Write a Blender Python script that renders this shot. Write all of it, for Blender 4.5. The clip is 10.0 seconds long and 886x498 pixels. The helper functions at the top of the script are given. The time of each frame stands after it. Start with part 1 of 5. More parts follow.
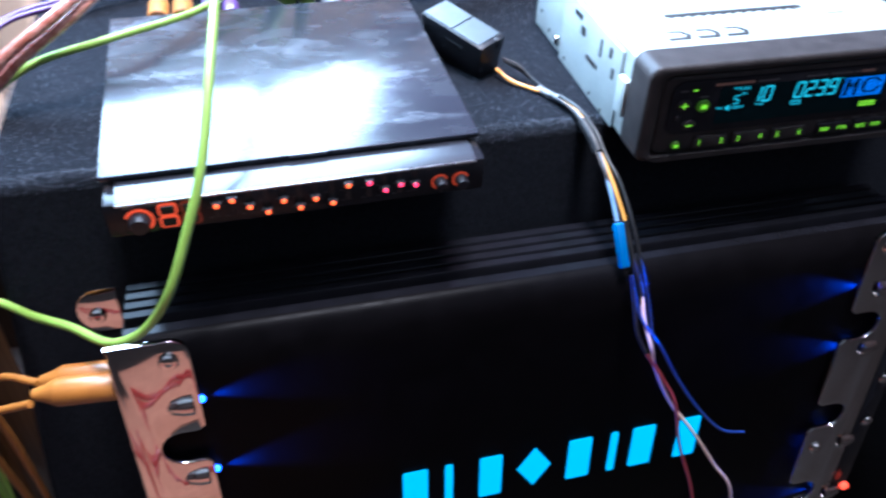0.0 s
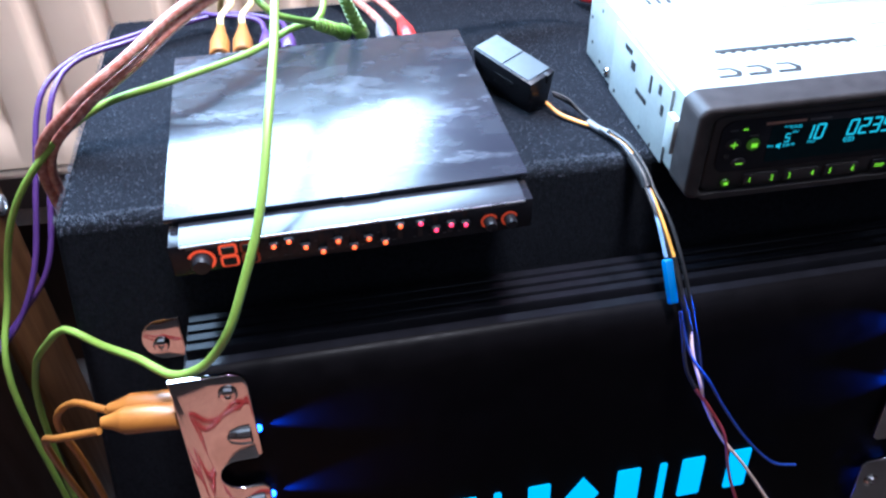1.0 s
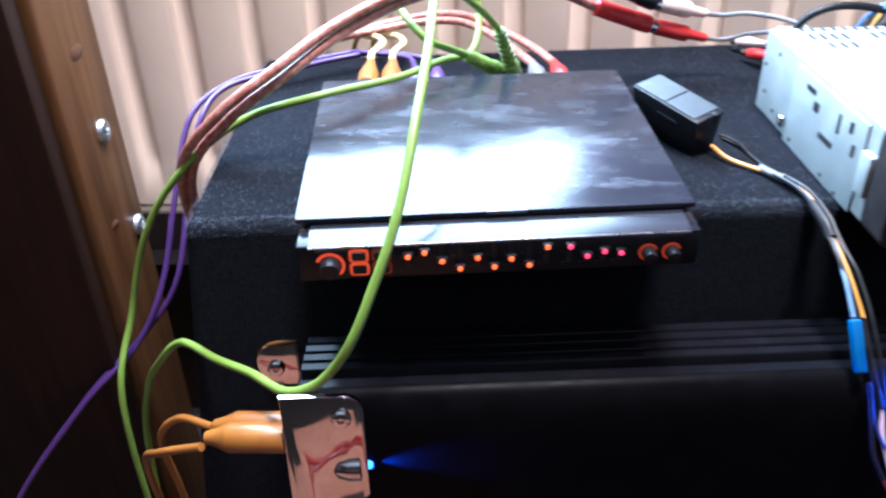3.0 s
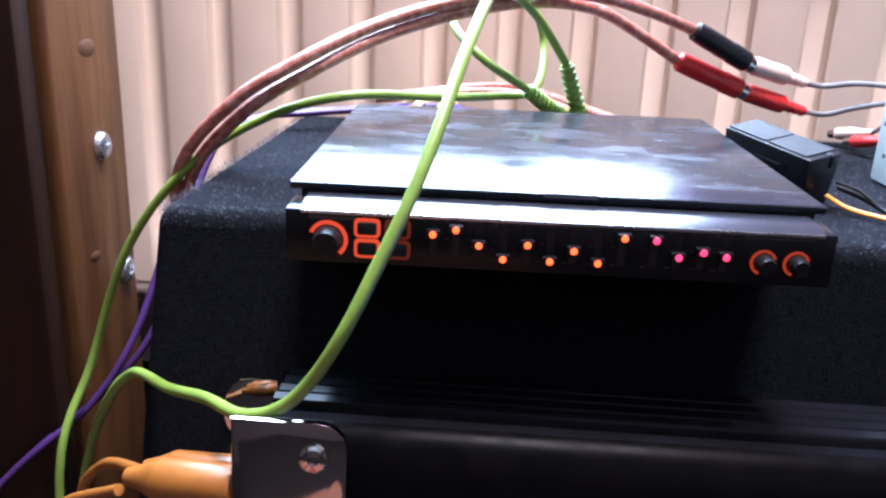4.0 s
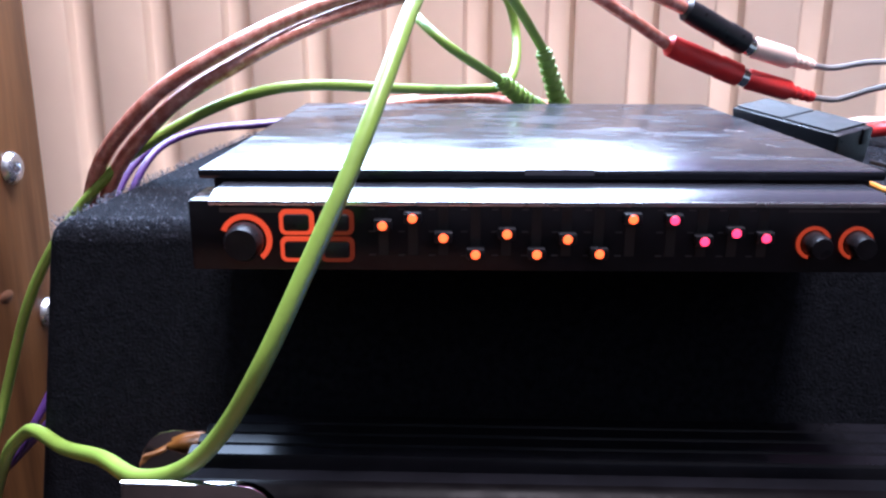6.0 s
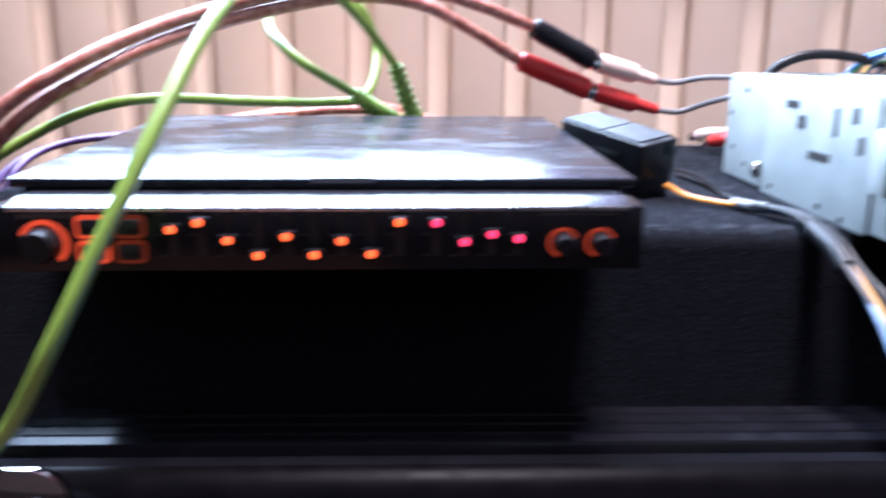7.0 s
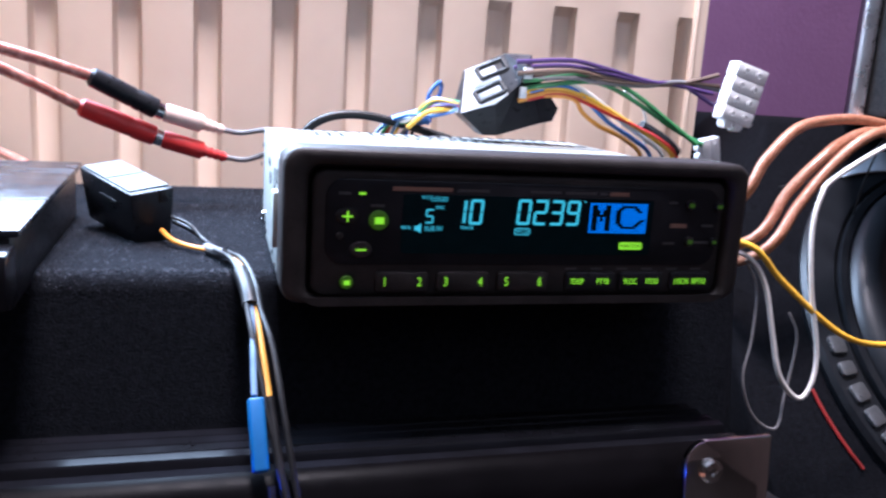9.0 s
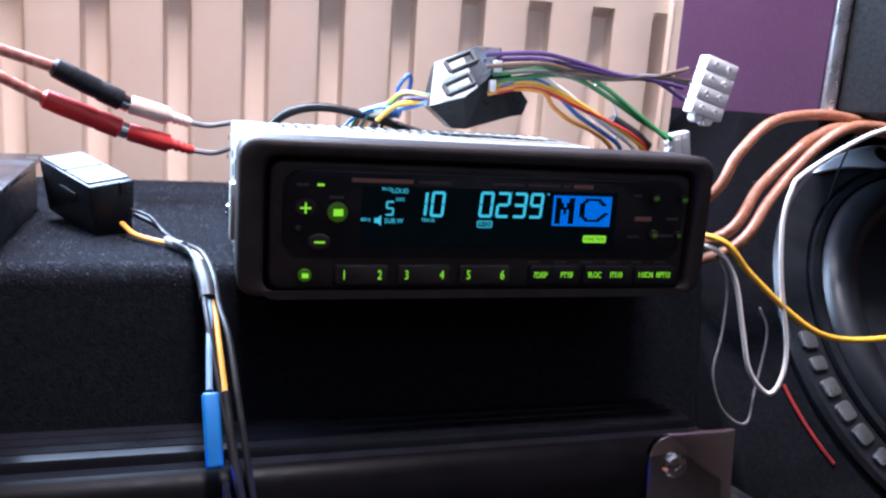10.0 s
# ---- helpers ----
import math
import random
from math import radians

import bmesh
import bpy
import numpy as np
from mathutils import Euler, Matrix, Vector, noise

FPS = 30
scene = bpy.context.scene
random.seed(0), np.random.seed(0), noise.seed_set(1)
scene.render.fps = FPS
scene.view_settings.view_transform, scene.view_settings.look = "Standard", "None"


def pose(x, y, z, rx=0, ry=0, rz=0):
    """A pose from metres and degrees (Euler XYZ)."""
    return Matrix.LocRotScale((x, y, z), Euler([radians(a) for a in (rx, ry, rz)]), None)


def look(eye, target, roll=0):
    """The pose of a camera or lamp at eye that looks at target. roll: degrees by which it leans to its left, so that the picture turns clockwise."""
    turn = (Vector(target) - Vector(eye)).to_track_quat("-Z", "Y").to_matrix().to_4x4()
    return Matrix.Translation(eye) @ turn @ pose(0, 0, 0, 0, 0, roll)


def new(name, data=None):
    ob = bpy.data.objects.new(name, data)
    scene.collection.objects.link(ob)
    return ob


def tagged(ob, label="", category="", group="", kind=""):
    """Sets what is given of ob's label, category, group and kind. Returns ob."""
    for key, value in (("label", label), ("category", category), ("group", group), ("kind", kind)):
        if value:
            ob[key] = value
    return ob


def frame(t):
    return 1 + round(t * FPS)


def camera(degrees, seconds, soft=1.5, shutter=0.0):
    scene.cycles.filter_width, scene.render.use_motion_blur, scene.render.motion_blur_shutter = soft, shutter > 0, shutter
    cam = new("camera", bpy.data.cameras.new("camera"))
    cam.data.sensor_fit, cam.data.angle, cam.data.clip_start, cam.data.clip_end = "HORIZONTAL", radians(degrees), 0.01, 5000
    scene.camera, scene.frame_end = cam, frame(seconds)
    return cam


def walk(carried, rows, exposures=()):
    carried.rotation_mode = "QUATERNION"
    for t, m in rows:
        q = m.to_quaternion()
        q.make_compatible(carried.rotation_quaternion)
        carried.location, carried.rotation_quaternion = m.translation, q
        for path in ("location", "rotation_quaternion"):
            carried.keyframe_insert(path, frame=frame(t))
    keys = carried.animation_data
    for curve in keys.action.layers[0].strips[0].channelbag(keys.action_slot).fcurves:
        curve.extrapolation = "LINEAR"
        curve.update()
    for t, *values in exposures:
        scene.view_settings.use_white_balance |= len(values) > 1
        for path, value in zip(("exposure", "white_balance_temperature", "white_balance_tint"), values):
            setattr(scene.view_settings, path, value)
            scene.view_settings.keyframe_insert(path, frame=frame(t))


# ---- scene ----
cam = camera(57.2, 10.0, soft=2.4, shutter=0.4)
PATH = [
    (0, (0.0802, -0.3189, 0.6904), (0.4271, 1.1760, -0.5922), 1.95),
    (0.5, (0.0740, -0.3245, 0.7049), (0.2416, 1.1790, -0.6033), -1.41),
    (1, (0.0821, -0.3149, 0.7103), (0.3029, 1.2056, -0.5701), -0.85),
    (1.5, (0.0779, -0.3171, 0.7124), (0.2630, 1.2248, -0.5478), 0.37),
    (2, (0.0865, -0.3221, 0.7134), (0.2668, 1.2397, -0.5228), 2.97),
    (2.1, (0.0864, -0.3222, 0.7144), (0.2663, 1.2551, -0.5021), 2.77),
    (2.5, (0.0780, -0.3137, 0.6925), (0.1884, 1.3227, -0.4520), -0.30),
    (3, (0.0697, -0.3061, 0.6549), (0.0197, 1.3898, -0.4041), -1.82),
    (3.2, (0.0694, -0.2912, 0.6321), (-0.0461, 1.4406, -0.3616), -0.80),
    (4.5, (0.0722, -0.2519, 0.5187), (-0.0857, 1.6801, 0.0263), 3.06),
    (5, (0.0853, -0.2359, 0.5221), (-0.0114, 1.6962, 0.0142), 0.54),
    (5.5, (0.0718, -0.1995, 0.5100), (-0.0569, 1.7312, 0.0039), 0.15),
    (6.8, (0.0921, -0.2146, 0.5130), (-0.0068, 1.7191, 0.0119), -0.46),
    (7, (0.1184, -0.2201, 0.5142), (0.1143, 1.7204, 0.0300), 0.50),
    (7.2, (0.1374, -0.2270, 0.5215), (0.1858, 1.7219, 0.0747), 0.67),
    (7.4, (0.1544, -0.2402, 0.5319), (0.2365, 1.7138, 0.1135), 0.76),
    (7.5, (0.1618, -0.2432, 0.5309), (0.2978, 1.7111, 0.1279), 1.53),
    (8, (0.1892, -0.2497, 0.5310), (0.4406, 1.6930, 0.1276), 1.98),
    (8.5, (0.2146, -0.2583, 0.5289), (0.5727, 1.6659, 0.1179), 3.24),
    (9, (0.2421, -0.2680, 0.5321), (0.7337, 1.6294, 0.1347), 3.68),
    (9.5, (0.2484, -0.2700, 0.5332), (0.7664, 1.6209, 0.1377), 3.56),
    (10, (0.2515, -0.2667, 0.5301), (0.7787, 1.6206, 0.1296), 3.96),
]
walk(cam, [(t, look(eye, target, roll)) for t, eye, target, roll in PATH],
     exposures=[(0.0, 0.12, 4700, 6), (1.5, 0.0, 4750, 6), (3.0, -0.08, 4850, 7), (4.5, 0.0, 5060, 16), (10.0, 0.0, 5060, 14)])



# ---- world and light ----
world = bpy.data.worlds.new("world")
scene.world = world
world.use_nodes = True
wn = world.node_tree
sky = wn.nodes.new("ShaderNodeTexSky")
sky.sky_type, sky.sun_disc = "NISHITA", False
sky.sun_elevation, sky.sun_rotation = radians(35), radians(20)
wn.links.new(sky.outputs[0], wn.nodes["Background"].inputs[0])
wn.nodes["Background"].inputs[1].default_value = 0.1


def area_lamp(name, eye, target, sx, sy, watts, colour):
    lamp = bpy.data.lights.new(name, "AREA")
    lamp.shape, lamp.size, lamp.size_y, lamp.energy, lamp.color = "RECTANGLE", sx, sy, watts, colour
    ob = new(name, lamp)
    ob.matrix_world = look(eye, target)
    return ob


# daylight through the window above the radiator; warm overhead and room fills are added
area_lamp("window_daylight", (-0.265, 0.47, 1.07), (-0.265, -1.0, 0.76), 1.05, 0.80, 108, (0.84, 0.94, 1.0))
# weak fill from behind the camera, added to lift the dark fronts
area_lamp("room_fill", (1.15, -1.95, 1.85), (0.25, 0.3, 0.5), 1.5, 0.9, 6, (1.0, 0.86, 0.80))
area_lamp("overhead_fill", (0.28, 0.03, 2.335), (0.28, 0.0301, 0.0), 0.36, 0.36, 132, (1.0, 0.80, 0.68))


# ---- materials ----
def material(name, colour, rough=0.5, metal=0.0, second=None, scale=60.0, mix=0.5, bump=0.0, bump_scale=300.0, spec=0.5,
             rough_var=0.0, stretch=(1, 1, 1), emit=0.0, coat=0.0):
    m = bpy.data.materials.new(name)
    m.use_nodes = True
    t = m.node_tree
    b = t.nodes["Principled BSDF"]
    b.inputs["Base Color"].default_value = (*colour, 1)
    b.inputs["Roughness"].default_value = rough
    b.inputs["Metallic"].default_value = metal
    b.inputs["Specular IOR Level"].default_value = spec
    b.inputs["Coat Weight"].default_value = coat
    if emit:
        b.inputs["Base Color"].default_value = (*[0.06 * c for c in colour], 1)
        b.inputs["Emission Color"].default_value = (*colour, 1)
        b.inputs["Emission Strength"].default_value = emit
        return m
    co = t.nodes.new("ShaderNodeTexCoord")
    mp = t.nodes.new("ShaderNodeMapping")
    mp.inputs["Scale"].default_value = stretch
    t.links.new(co.outputs["Object"], mp.inputs[0])

    def noise_tex(sc, detail=6.0):
        n = t.nodes.new("ShaderNodeTexNoise")
        n.inputs["Scale"].default_value, n.inputs["Detail"].default_value = sc, detail
        t.links.new(mp.outputs[0], n.inputs["Vector"])
        return n
    if second:
        n1, n2 = noise_tex(scale), noise_tex(scale * 7)
        add = t.nodes.new("ShaderNodeMath")
        add.operation = "MULTIPLY_ADD"
        add.inputs[1].default_value = 0.45
        t.links.new(n2.outputs["Fac"], add.inputs[0])
        t.links.new(n1.outputs["Fac"], add.inputs[2])
        ramp = t.nodes.new("ShaderNodeValToRGB")
        ramp.color_ramp.elements[0].position, ramp.color_ramp.elements[1].position = mix, mix + 0.4
        ramp.color_ramp.elements[0].color, ramp.color_ramp.elements[1].color = (*colour, 1), (*second, 1)
        t.links.new(add.outputs[0], ramp.inputs[0])
        t.links.new(ramp.outputs[0], b.inputs["Base Color"])
    if rough_var:
        n3 = noise_tex(scale * 2)
        mr = t.nodes.new("ShaderNodeMapRange")
        mr.inputs["From Min"].default_value, mr.inputs["From Max"].default_value = 0.35, 0.7
        mr.inputs["To Min"].default_value, mr.inputs["To Max"].default_value = max(0.02, rough - rough_var), rough + rough_var
        t.links.new(n3.outputs["Fac"], mr.inputs["Value"])
        t.links.new(mr.outputs[0], b.inputs["Roughness"])
    if bump:
        n4 = noise_tex(bump_scale)
        bp = t.nodes.new("ShaderNodeBump")
        bp.inputs["Strength"].default_value, bp.inputs["Distance"].default_value = bump, 0.001
        t.links.new(n4.outputs["Fac"], bp.inputs["Height"])
        t.links.new(bp.outputs[0], b.inputs["Normal"])
    return m


def glow(name, colour, strength):
    return material(name, colour, emit=strength)


CARPET = material("black_carpet", (0.0045, 0.005, 0.0065), 0.95, second=(0.010, 0.0108, 0.0140), scale=420, mix=0.5, bump=0.5, bump_scale=1100, spec=0.03)
# real fuzz, coloured paler than the carpet to add the light on top
PILE = material("lit_carpet_pile", (0.055, 0.060, 0.073), 0.9, second=(0.115, 0.124, 0.148), scale=200, spec=0.05)
LID = material("scuffed_black_enamel", (0.013, 0.015, 0.021), 0.262, second=(0.078, 0.086, 0.105), scale=34, mix=0.74, rough_var=0.07, bump=0.03, bump_scale=90, spec=0.42, stretch=(0.6, 1.3, 1))
SCUFF = material("bare_scratch", (0.16, 0.16, 0.18), 0.5, metal=0.3)
BLACK = material("black_plastic", (0.009, 0.009, 0.011), 0.35, second=(0.014, 0.014, 0.017), scale=150, rough_var=0.08, bump=0.1, bump_scale=900, spec=0.22)
GLOSS = material("gloss_black", (0.008, 0.008, 0.010), 0.2, second=(0.012, 0.012, 0.015), scale=90, rough_var=0.05, spec=0.12)
FIN = material("black_fin", (0.004, 0.004, 0.005), 0.17, second=(0.006, 0.006, 0.008), scale=60, rough_var=0.03, spec=0.05)
AMP = material("black_anodised", (0.0017, 0.0015, 0.0018), 0.36, second=(0.0026, 0.0023, 0.0028), scale=60, rough_var=0.06, bump=0.04, bump_scale=500, spec=0.02)
BEZEL = material("charcoal_bezel", (0.017, 0.0152, 0.0152), 0.5, second=(0.028, 0.0245, 0.0245), scale=120, rough_var=0.06, bump=0.08, bump_scale=1500, spec=0.14)
STRIP = material("dark_strip", (0.014, 0.014, 0.018), 0.21, second=(0.024, 0.026, 0.033), scale=30, rough_var=0.05, stretch=(0.1, 1, 1), spec=0.32)
STEEL = material("galvanised_steel", (0.25, 0.275, 0.268), 0.62, metal=0.4, second=(0.31, 0.335, 0.325), scale=45, rough_var=0.1, bump=0.05, bump_scale=200)
CHROME = material("chrome_plate", (0.50, 0.48, 0.47), 0.06, metal=1.0, second=(0.45, 0.43, 0.42), scale=40, rough_var=0.02, bump=0.03, bump_scale=14)
RADIATOR = material("cream_radiator_enamel", (0.87, 0.70, 0.55), 0.42, second=(0.82, 0.65, 0.51), scale=8, rough_var=0.06, bump=0.05, bump_scale=250)
PURPLE_WALL = material("purple_wall_paint", (0.165, 0.078, 0.18), 0.75, second=(0.18, 0.088, 0.195), scale=15, bump=0.25, bump_scale=260)
ROOM_WALL = material("dark_brown_wall_paint", (0.055, 0.032, 0.026), 0.8, second=(0.045, 0.027, 0.022), scale=6, bump=0.2, bump_scale=200)
CEILING = material("white_ceiling_paint", (0.78, 0.76, 0.72), 0.85, second=(0.74, 0.72, 0.68), scale=5, bump=0.15, bump_scale=150)
RUG = material("terracotta_rug", (0.30, 0.135, 0.085), 0.9, second=(0.24, 0.105, 0.066), scale=30, bump=0.3, bump_scale=300, spec=0.1)
FLOOR = material("dark_wood_floor", (0.014, 0.010, 0.009), 0.45, second=(0.008, 0.006, 0.005), scale=7, stretch=(1, 8, 1), rough_var=0.1, bump=0.15, bump_scale=40)
PINE = material("varnished_pine", (0.120, 0.052, 0.017), 0.4, second=(0.052, 0.020, 0.006), scale=14, mix=0.5, stretch=(4, 4, 0.35), rough_var=0.08, bump=0.1, bump_scale=60, spec=0.35)
# dark wood; on the post's front board the darkness stands for shade
DARKWOOD = material("dark_and_shaded_pine", (0.022, 0.009, 0.004), 0.6, second=(0.010, 0.004, 0.002), scale=12, stretch=(4, 4, 0.35), rough_var=0.08, bump=0.1, bump_scale=60, spec=0.2)
KNOT = material("pine_knot", (0.05, 0.018, 0.007), 0.45, second=(0.09, 0.035, 0.012), scale=180)
GREEN = material("lime_green_pvc", (0.215, 0.34, 0.05), 0.38, second=(0.18, 0.28, 0.042), scale=70, bump=0.05, bump_scale=500)
COPPER = material("braided_copper_in_clear_pvc", (0.33, 0.10, 0.065), 0.3, second=(0.62, 0.33, 0.27), scale=260, mix=0.62, bump=0.35, bump_scale=1100, coat=0.6)
TAN = material("tan_speaker_cable", (0.27, 0.10, 0.05), 0.32, second=(0.40, 0.185, 0.105), scale=380, mix=0.55, bump=0.3, bump_scale=1000, coat=0.5)
PURPLE = material("purple_pvc", (0.062, 0.024, 0.13), 0.38, second=(0.05, 0.02, 0.105), scale=80)
YELLOW = material("amber_yellow_pvc", (0.29, 0.112, 0.015), 0.4, second=(0.23, 0.085, 0.012), scale=90, bump=0.05, bump_scale=400)
AMBER_WIRE = material("amber_wire", (0.50, 0.25, 0.03), 0.42, second=(0.42, 0.20, 0.025), scale=120, spec=0.3)
PALE_AMBER = material("pale_amber_pvc", (0.74, 0.58, 0.27), 0.4, second=(0.68, 0.52, 0.23), scale=90)
NAVY_WIRE = material("navy_wire", (0.012, 0.03, 0.17), 0.35, second=(0.016, 0.04, 0.22), scale=150)
FADED_RED = material("faded_red_wire", (0.40, 0.055, 0.045), 0.4, second=(0.33, 0.045, 0.04), scale=120)
YELLOW_WIRE = material("yellow_wire", (0.80, 0.46, 0.03), 0.35, second=(0.72, 0.40, 0.03), scale=120)
RED = material("red_plastic", (0.55, 0.025, 0.02), 0.35, second=(0.46, 0.02, 0.018), scale=100, bump=0.05, bump_scale=600)
WHITE = material("white_plastic", (0.74, 0.70, 0.66), 0.35, second=(0.66, 0.62, 0.58), scale=130, bump=0.04, bump_scale=400)
PINKWHITE = material("pinkish_white_plastic", (0.78, 0.58, 0.50), 0.38, second=(0.70, 0.52, 0.45), scale=90)
GREY_WIRE = material("grey_wire", (0.13, 0.12, 0.125), 0.4, second=(0.17, 0.16, 0.16), scale=120)
BLACK_WIRE = material("black_wire", (0.006, 0.006, 0.007), 0.38, second=(0.014, 0.014, 0.015), scale=150, spec=0.25)
BLUE_WIRE = material("blue_wire", (0.045, 0.13, 0.42), 0.35, second=(0.06, 0.18, 0.5), scale=150)
PALE_BLUE = material("pale_blue_wire", (0.09, 0.15, 0.26), 0.38, second=(0.13, 0.20, 0.31), scale=150, spec=0.3)
ORANGE_WIRE = material("orange_wire", (0.70, 0.27, 0.03), 0.35, second=(0.8, 0.36, 0.05), scale=150)
BROWN_WIRE = material("brown_wire", (0.10, 0.062, 0.042), 0.4, second=(0.14, 0.09, 0.065), scale=150)
DKGREEN_WIRE = material("dark_green_wire", (0.03, 0.16, 0.045), 0.35, second=(0.04, 0.2, 0.06), scale=150)
BLUE_SLEEVE = material("blue_crimp_sleeve", (0.008, 0.075, 0.23), 0.42, second=(0.014, 0.10, 0.28), scale=100, spec=0.3)
NYLON = material("clear_nylon", (0.92, 0.92, 0.93), 0.3, second=(0.86, 0.85, 0.85), scale=90, mix=0.55)
FOIL = material("dull_label", (0.030, 0.037, 0.042), 0.4, second=(0.020, 0.026, 0.030), scale=60, rough_var=0.08, bump=0.05, bump_scale=200)
# grey clip plastic, also the glare painted on the plug's upper face
PANEL = material("pale_plastic_and_glare", (0.66, 0.68, 0.70), 0.25, second=(0.60, 0.62, 0.64), scale=60)
PALE_ARC = material("pale_silver_arc", (0.55, 0.60, 0.68), 0.45, metal=0.35, second=(0.48, 0.53, 0.60), scale=50, rough_var=0.06)
FELT = material("black_felt", (0.0025, 0.0025, 0.003), 0.95, second=(0.006, 0.0062, 0.0078), scale=420, bump=0.5, bump_scale=1100, spec=0.02)
DARK_RED = material("dull_red_wire", (0.22, 0.015, 0.012), 0.4, second=(0.17, 0.012, 0.01), scale=120)
TAPE = material("dark_grey_tape", (0.06, 0.06, 0.065), 0.45, second=(0.11, 0.11, 0.115), scale=250, bump=0.3, bump_scale=500)
SILVER = material("silver_frame", (0.55, 0.56, 0.58), 0.3, metal=0.9, second=(0.46, 0.47, 0.49), scale=50, rough_var=0.08)
BADGE = material("dull_badge_metal", (0.22, 0.225, 0.235), 0.35, metal=0.8, second=(0.14, 0.145, 0.15), scale=60, rough_var=0.08)
RUBBER = material("black_rubber", (0.005, 0.0055, 0.007), 0.36, second=(0.008, 0.009, 0.011), scale=90, bump=0.05, bump_scale=400, spec=0.3)
CONE = material("dark_cone", (0.008, 0.009, 0.012), 0.36, second=(0.014, 0.015, 0.019), scale=120, bump=0.15, bump_scale=700, spec=0.3)
FABRIC = material("black_grille_cloth", (0.008, 0.009, 0.010), 0.9, second=(0.03, 0.031, 0.034), scale=500, mix=0.5, bump=0.8, bump_scale=1400)
DARK = material("dark_hole", (0.004, 0.004, 0.005), 0.6)
LEGEND = material("grey_legend_print", (0.045, 0.043, 0.045), 0.5)
COPPER_PRINT = material("copper_print", (0.20, 0.11, 0.08), 0.4)
LCD = material("display_window", (0.002, 0.008, 0.010), 0.14, second=(0.003, 0.012, 0.015), scale=150, spec=0.12)
AMBER_LIT = glow("amber_light", (1.0, 0.085, 0.02), 0.85)
AMBER_MID = glow("amber_light_half", (1.0, 0.09, 0.02), 0.4)
AMBER_DIM = glow("amber_light_dim", (1.0, 0.10, 0.02), 0.10)
ORANGE_LED = glow("orange_led", (1.0, 0.10, 0.014), 3.6)
RED_LED = glow("red_led", (1.0, 0.035, 0.09), 3.2)
BLUE_LED = glow("blue_led", (0.06, 0.16, 1.0), 9.0)
LOGO_LIT = glow("ice_blue_light", (0.03, 0.55, 0.95), 1.0)
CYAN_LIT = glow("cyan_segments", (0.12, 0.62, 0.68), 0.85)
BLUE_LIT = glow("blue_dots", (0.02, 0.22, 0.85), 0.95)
GREEN_LIT = glow("green_light", (0.34, 0.80, 0.01), 0.95)
GREEN_DIM = glow("green_light_dim", (0.30, 0.75, 0.01), 0.06)


# ---- builders ----
def thing(name, label, category, base=(0, 0, 0), group="", kind=""):
    e = new(name)
    e.empty_display_size = 0.02
    e.location = base
    return tagged(e, label, category, group, kind)


def part(name, bm, mat, parent, label="", m=None, smooth=True, kind=""):
    me = bpy.data.meshes.new(name)
    if m is not None:
        bmesh.ops.transform(bm, matrix=m, verts=bm.verts)
    bmesh.ops.recalc_face_normals(bm, faces=bm.faces)
    for f in bm.faces:
        f.smooth = smooth
    bm.to_mesh(me)
    bm.free()
    if smooth:
        me.set_sharp_from_angle(angle=radians(38))
    me.materials.append(mat)
    ob = new(name, me)
    if parent is not None:
        ob.parent = parent
        if parent.type == "EMPTY":
            ob.location = -parent.location
    return tagged(ob, label, kind=kind)


def box(bm, lo, hi, bevel=0.0, seg=2, m=None):
    vs = bmesh.ops.create_cube(bm, size=1)["verts"]
    for v in vs:
        v.co = Vector([l + (h - l) * (c + 0.5) for l, h, c in zip(lo, hi, v.co)])
    if bevel:
        es = list({e for v in vs for e in v.link_edges})
        vs = list({v for f in bmesh.ops.bevel(bm, geom=es, offset=bevel, segments=seg, profile=0.5, affect="EDGES")["faces"] for v in f.verts})
    if m is not None:
        bmesh.ops.transform(bm, matrix=m, verts=vs)
    return bm


def bx(lo, hi, bevel=0.0, seg=2):
    return box(bmesh.new(), lo, hi, bevel, seg)


def lathe(profile, n=28, bm=None, m=None, close=False):
    """A body of revolution round z from (radius, height) pairs."""
    bm = bm or bmesh.new()
    rings = []
    for r, z in profile:
        rings.append([bm.verts.new((r * math.cos(2 * math.pi * k / n), r * math.sin(2 * math.pi * k / n), z)) for k in range(n)])
    pairs = list(zip(rings, rings[1:])) + ([(rings[-1], rings[0])] if close else [])
    for a, b in pairs:
        for k in range(n):
            bm.faces.new((a[k], a[(k + 1) % n], b[(k + 1) % n], b[k]))
    if not close:
        for ring in (rings[0], rings[-1]):
            if (ring[0].co - ring[n // 2].co).length > 1e-5:
                bm.faces.new(ring)
    if m is not None:
        bmesh.ops.transform(bm, matrix=m, verts=[v for r in rings for v in r])
    return bm


def aim(a, b):
    """The pose at a whose z axis points to b."""
    a, b = Vector(a), Vector(b)
    return Matrix.Translation(a) @ (b - a).to_track_quat("Z", "Y").to_matrix().to_4x4()


def spline(pts, step=6):
    p = [Vector(q) for q in pts]
    p = [2 * p[0] - p[1]] + p + [2 * p[-1] - p[-2]]
    out = []
    for i in range(1, len(p) - 2):
        for k in range(step):
            u = k / step
            a, b, c, d = p[i - 1:i + 3]
            out.append(0.5 * (2 * b + (c - a) * u + (2 * a - 5 * b + 4 * c - d) * u * u + (3 * b - a - 3 * c + d) * u ** 3))
    return out + [p[-2]]


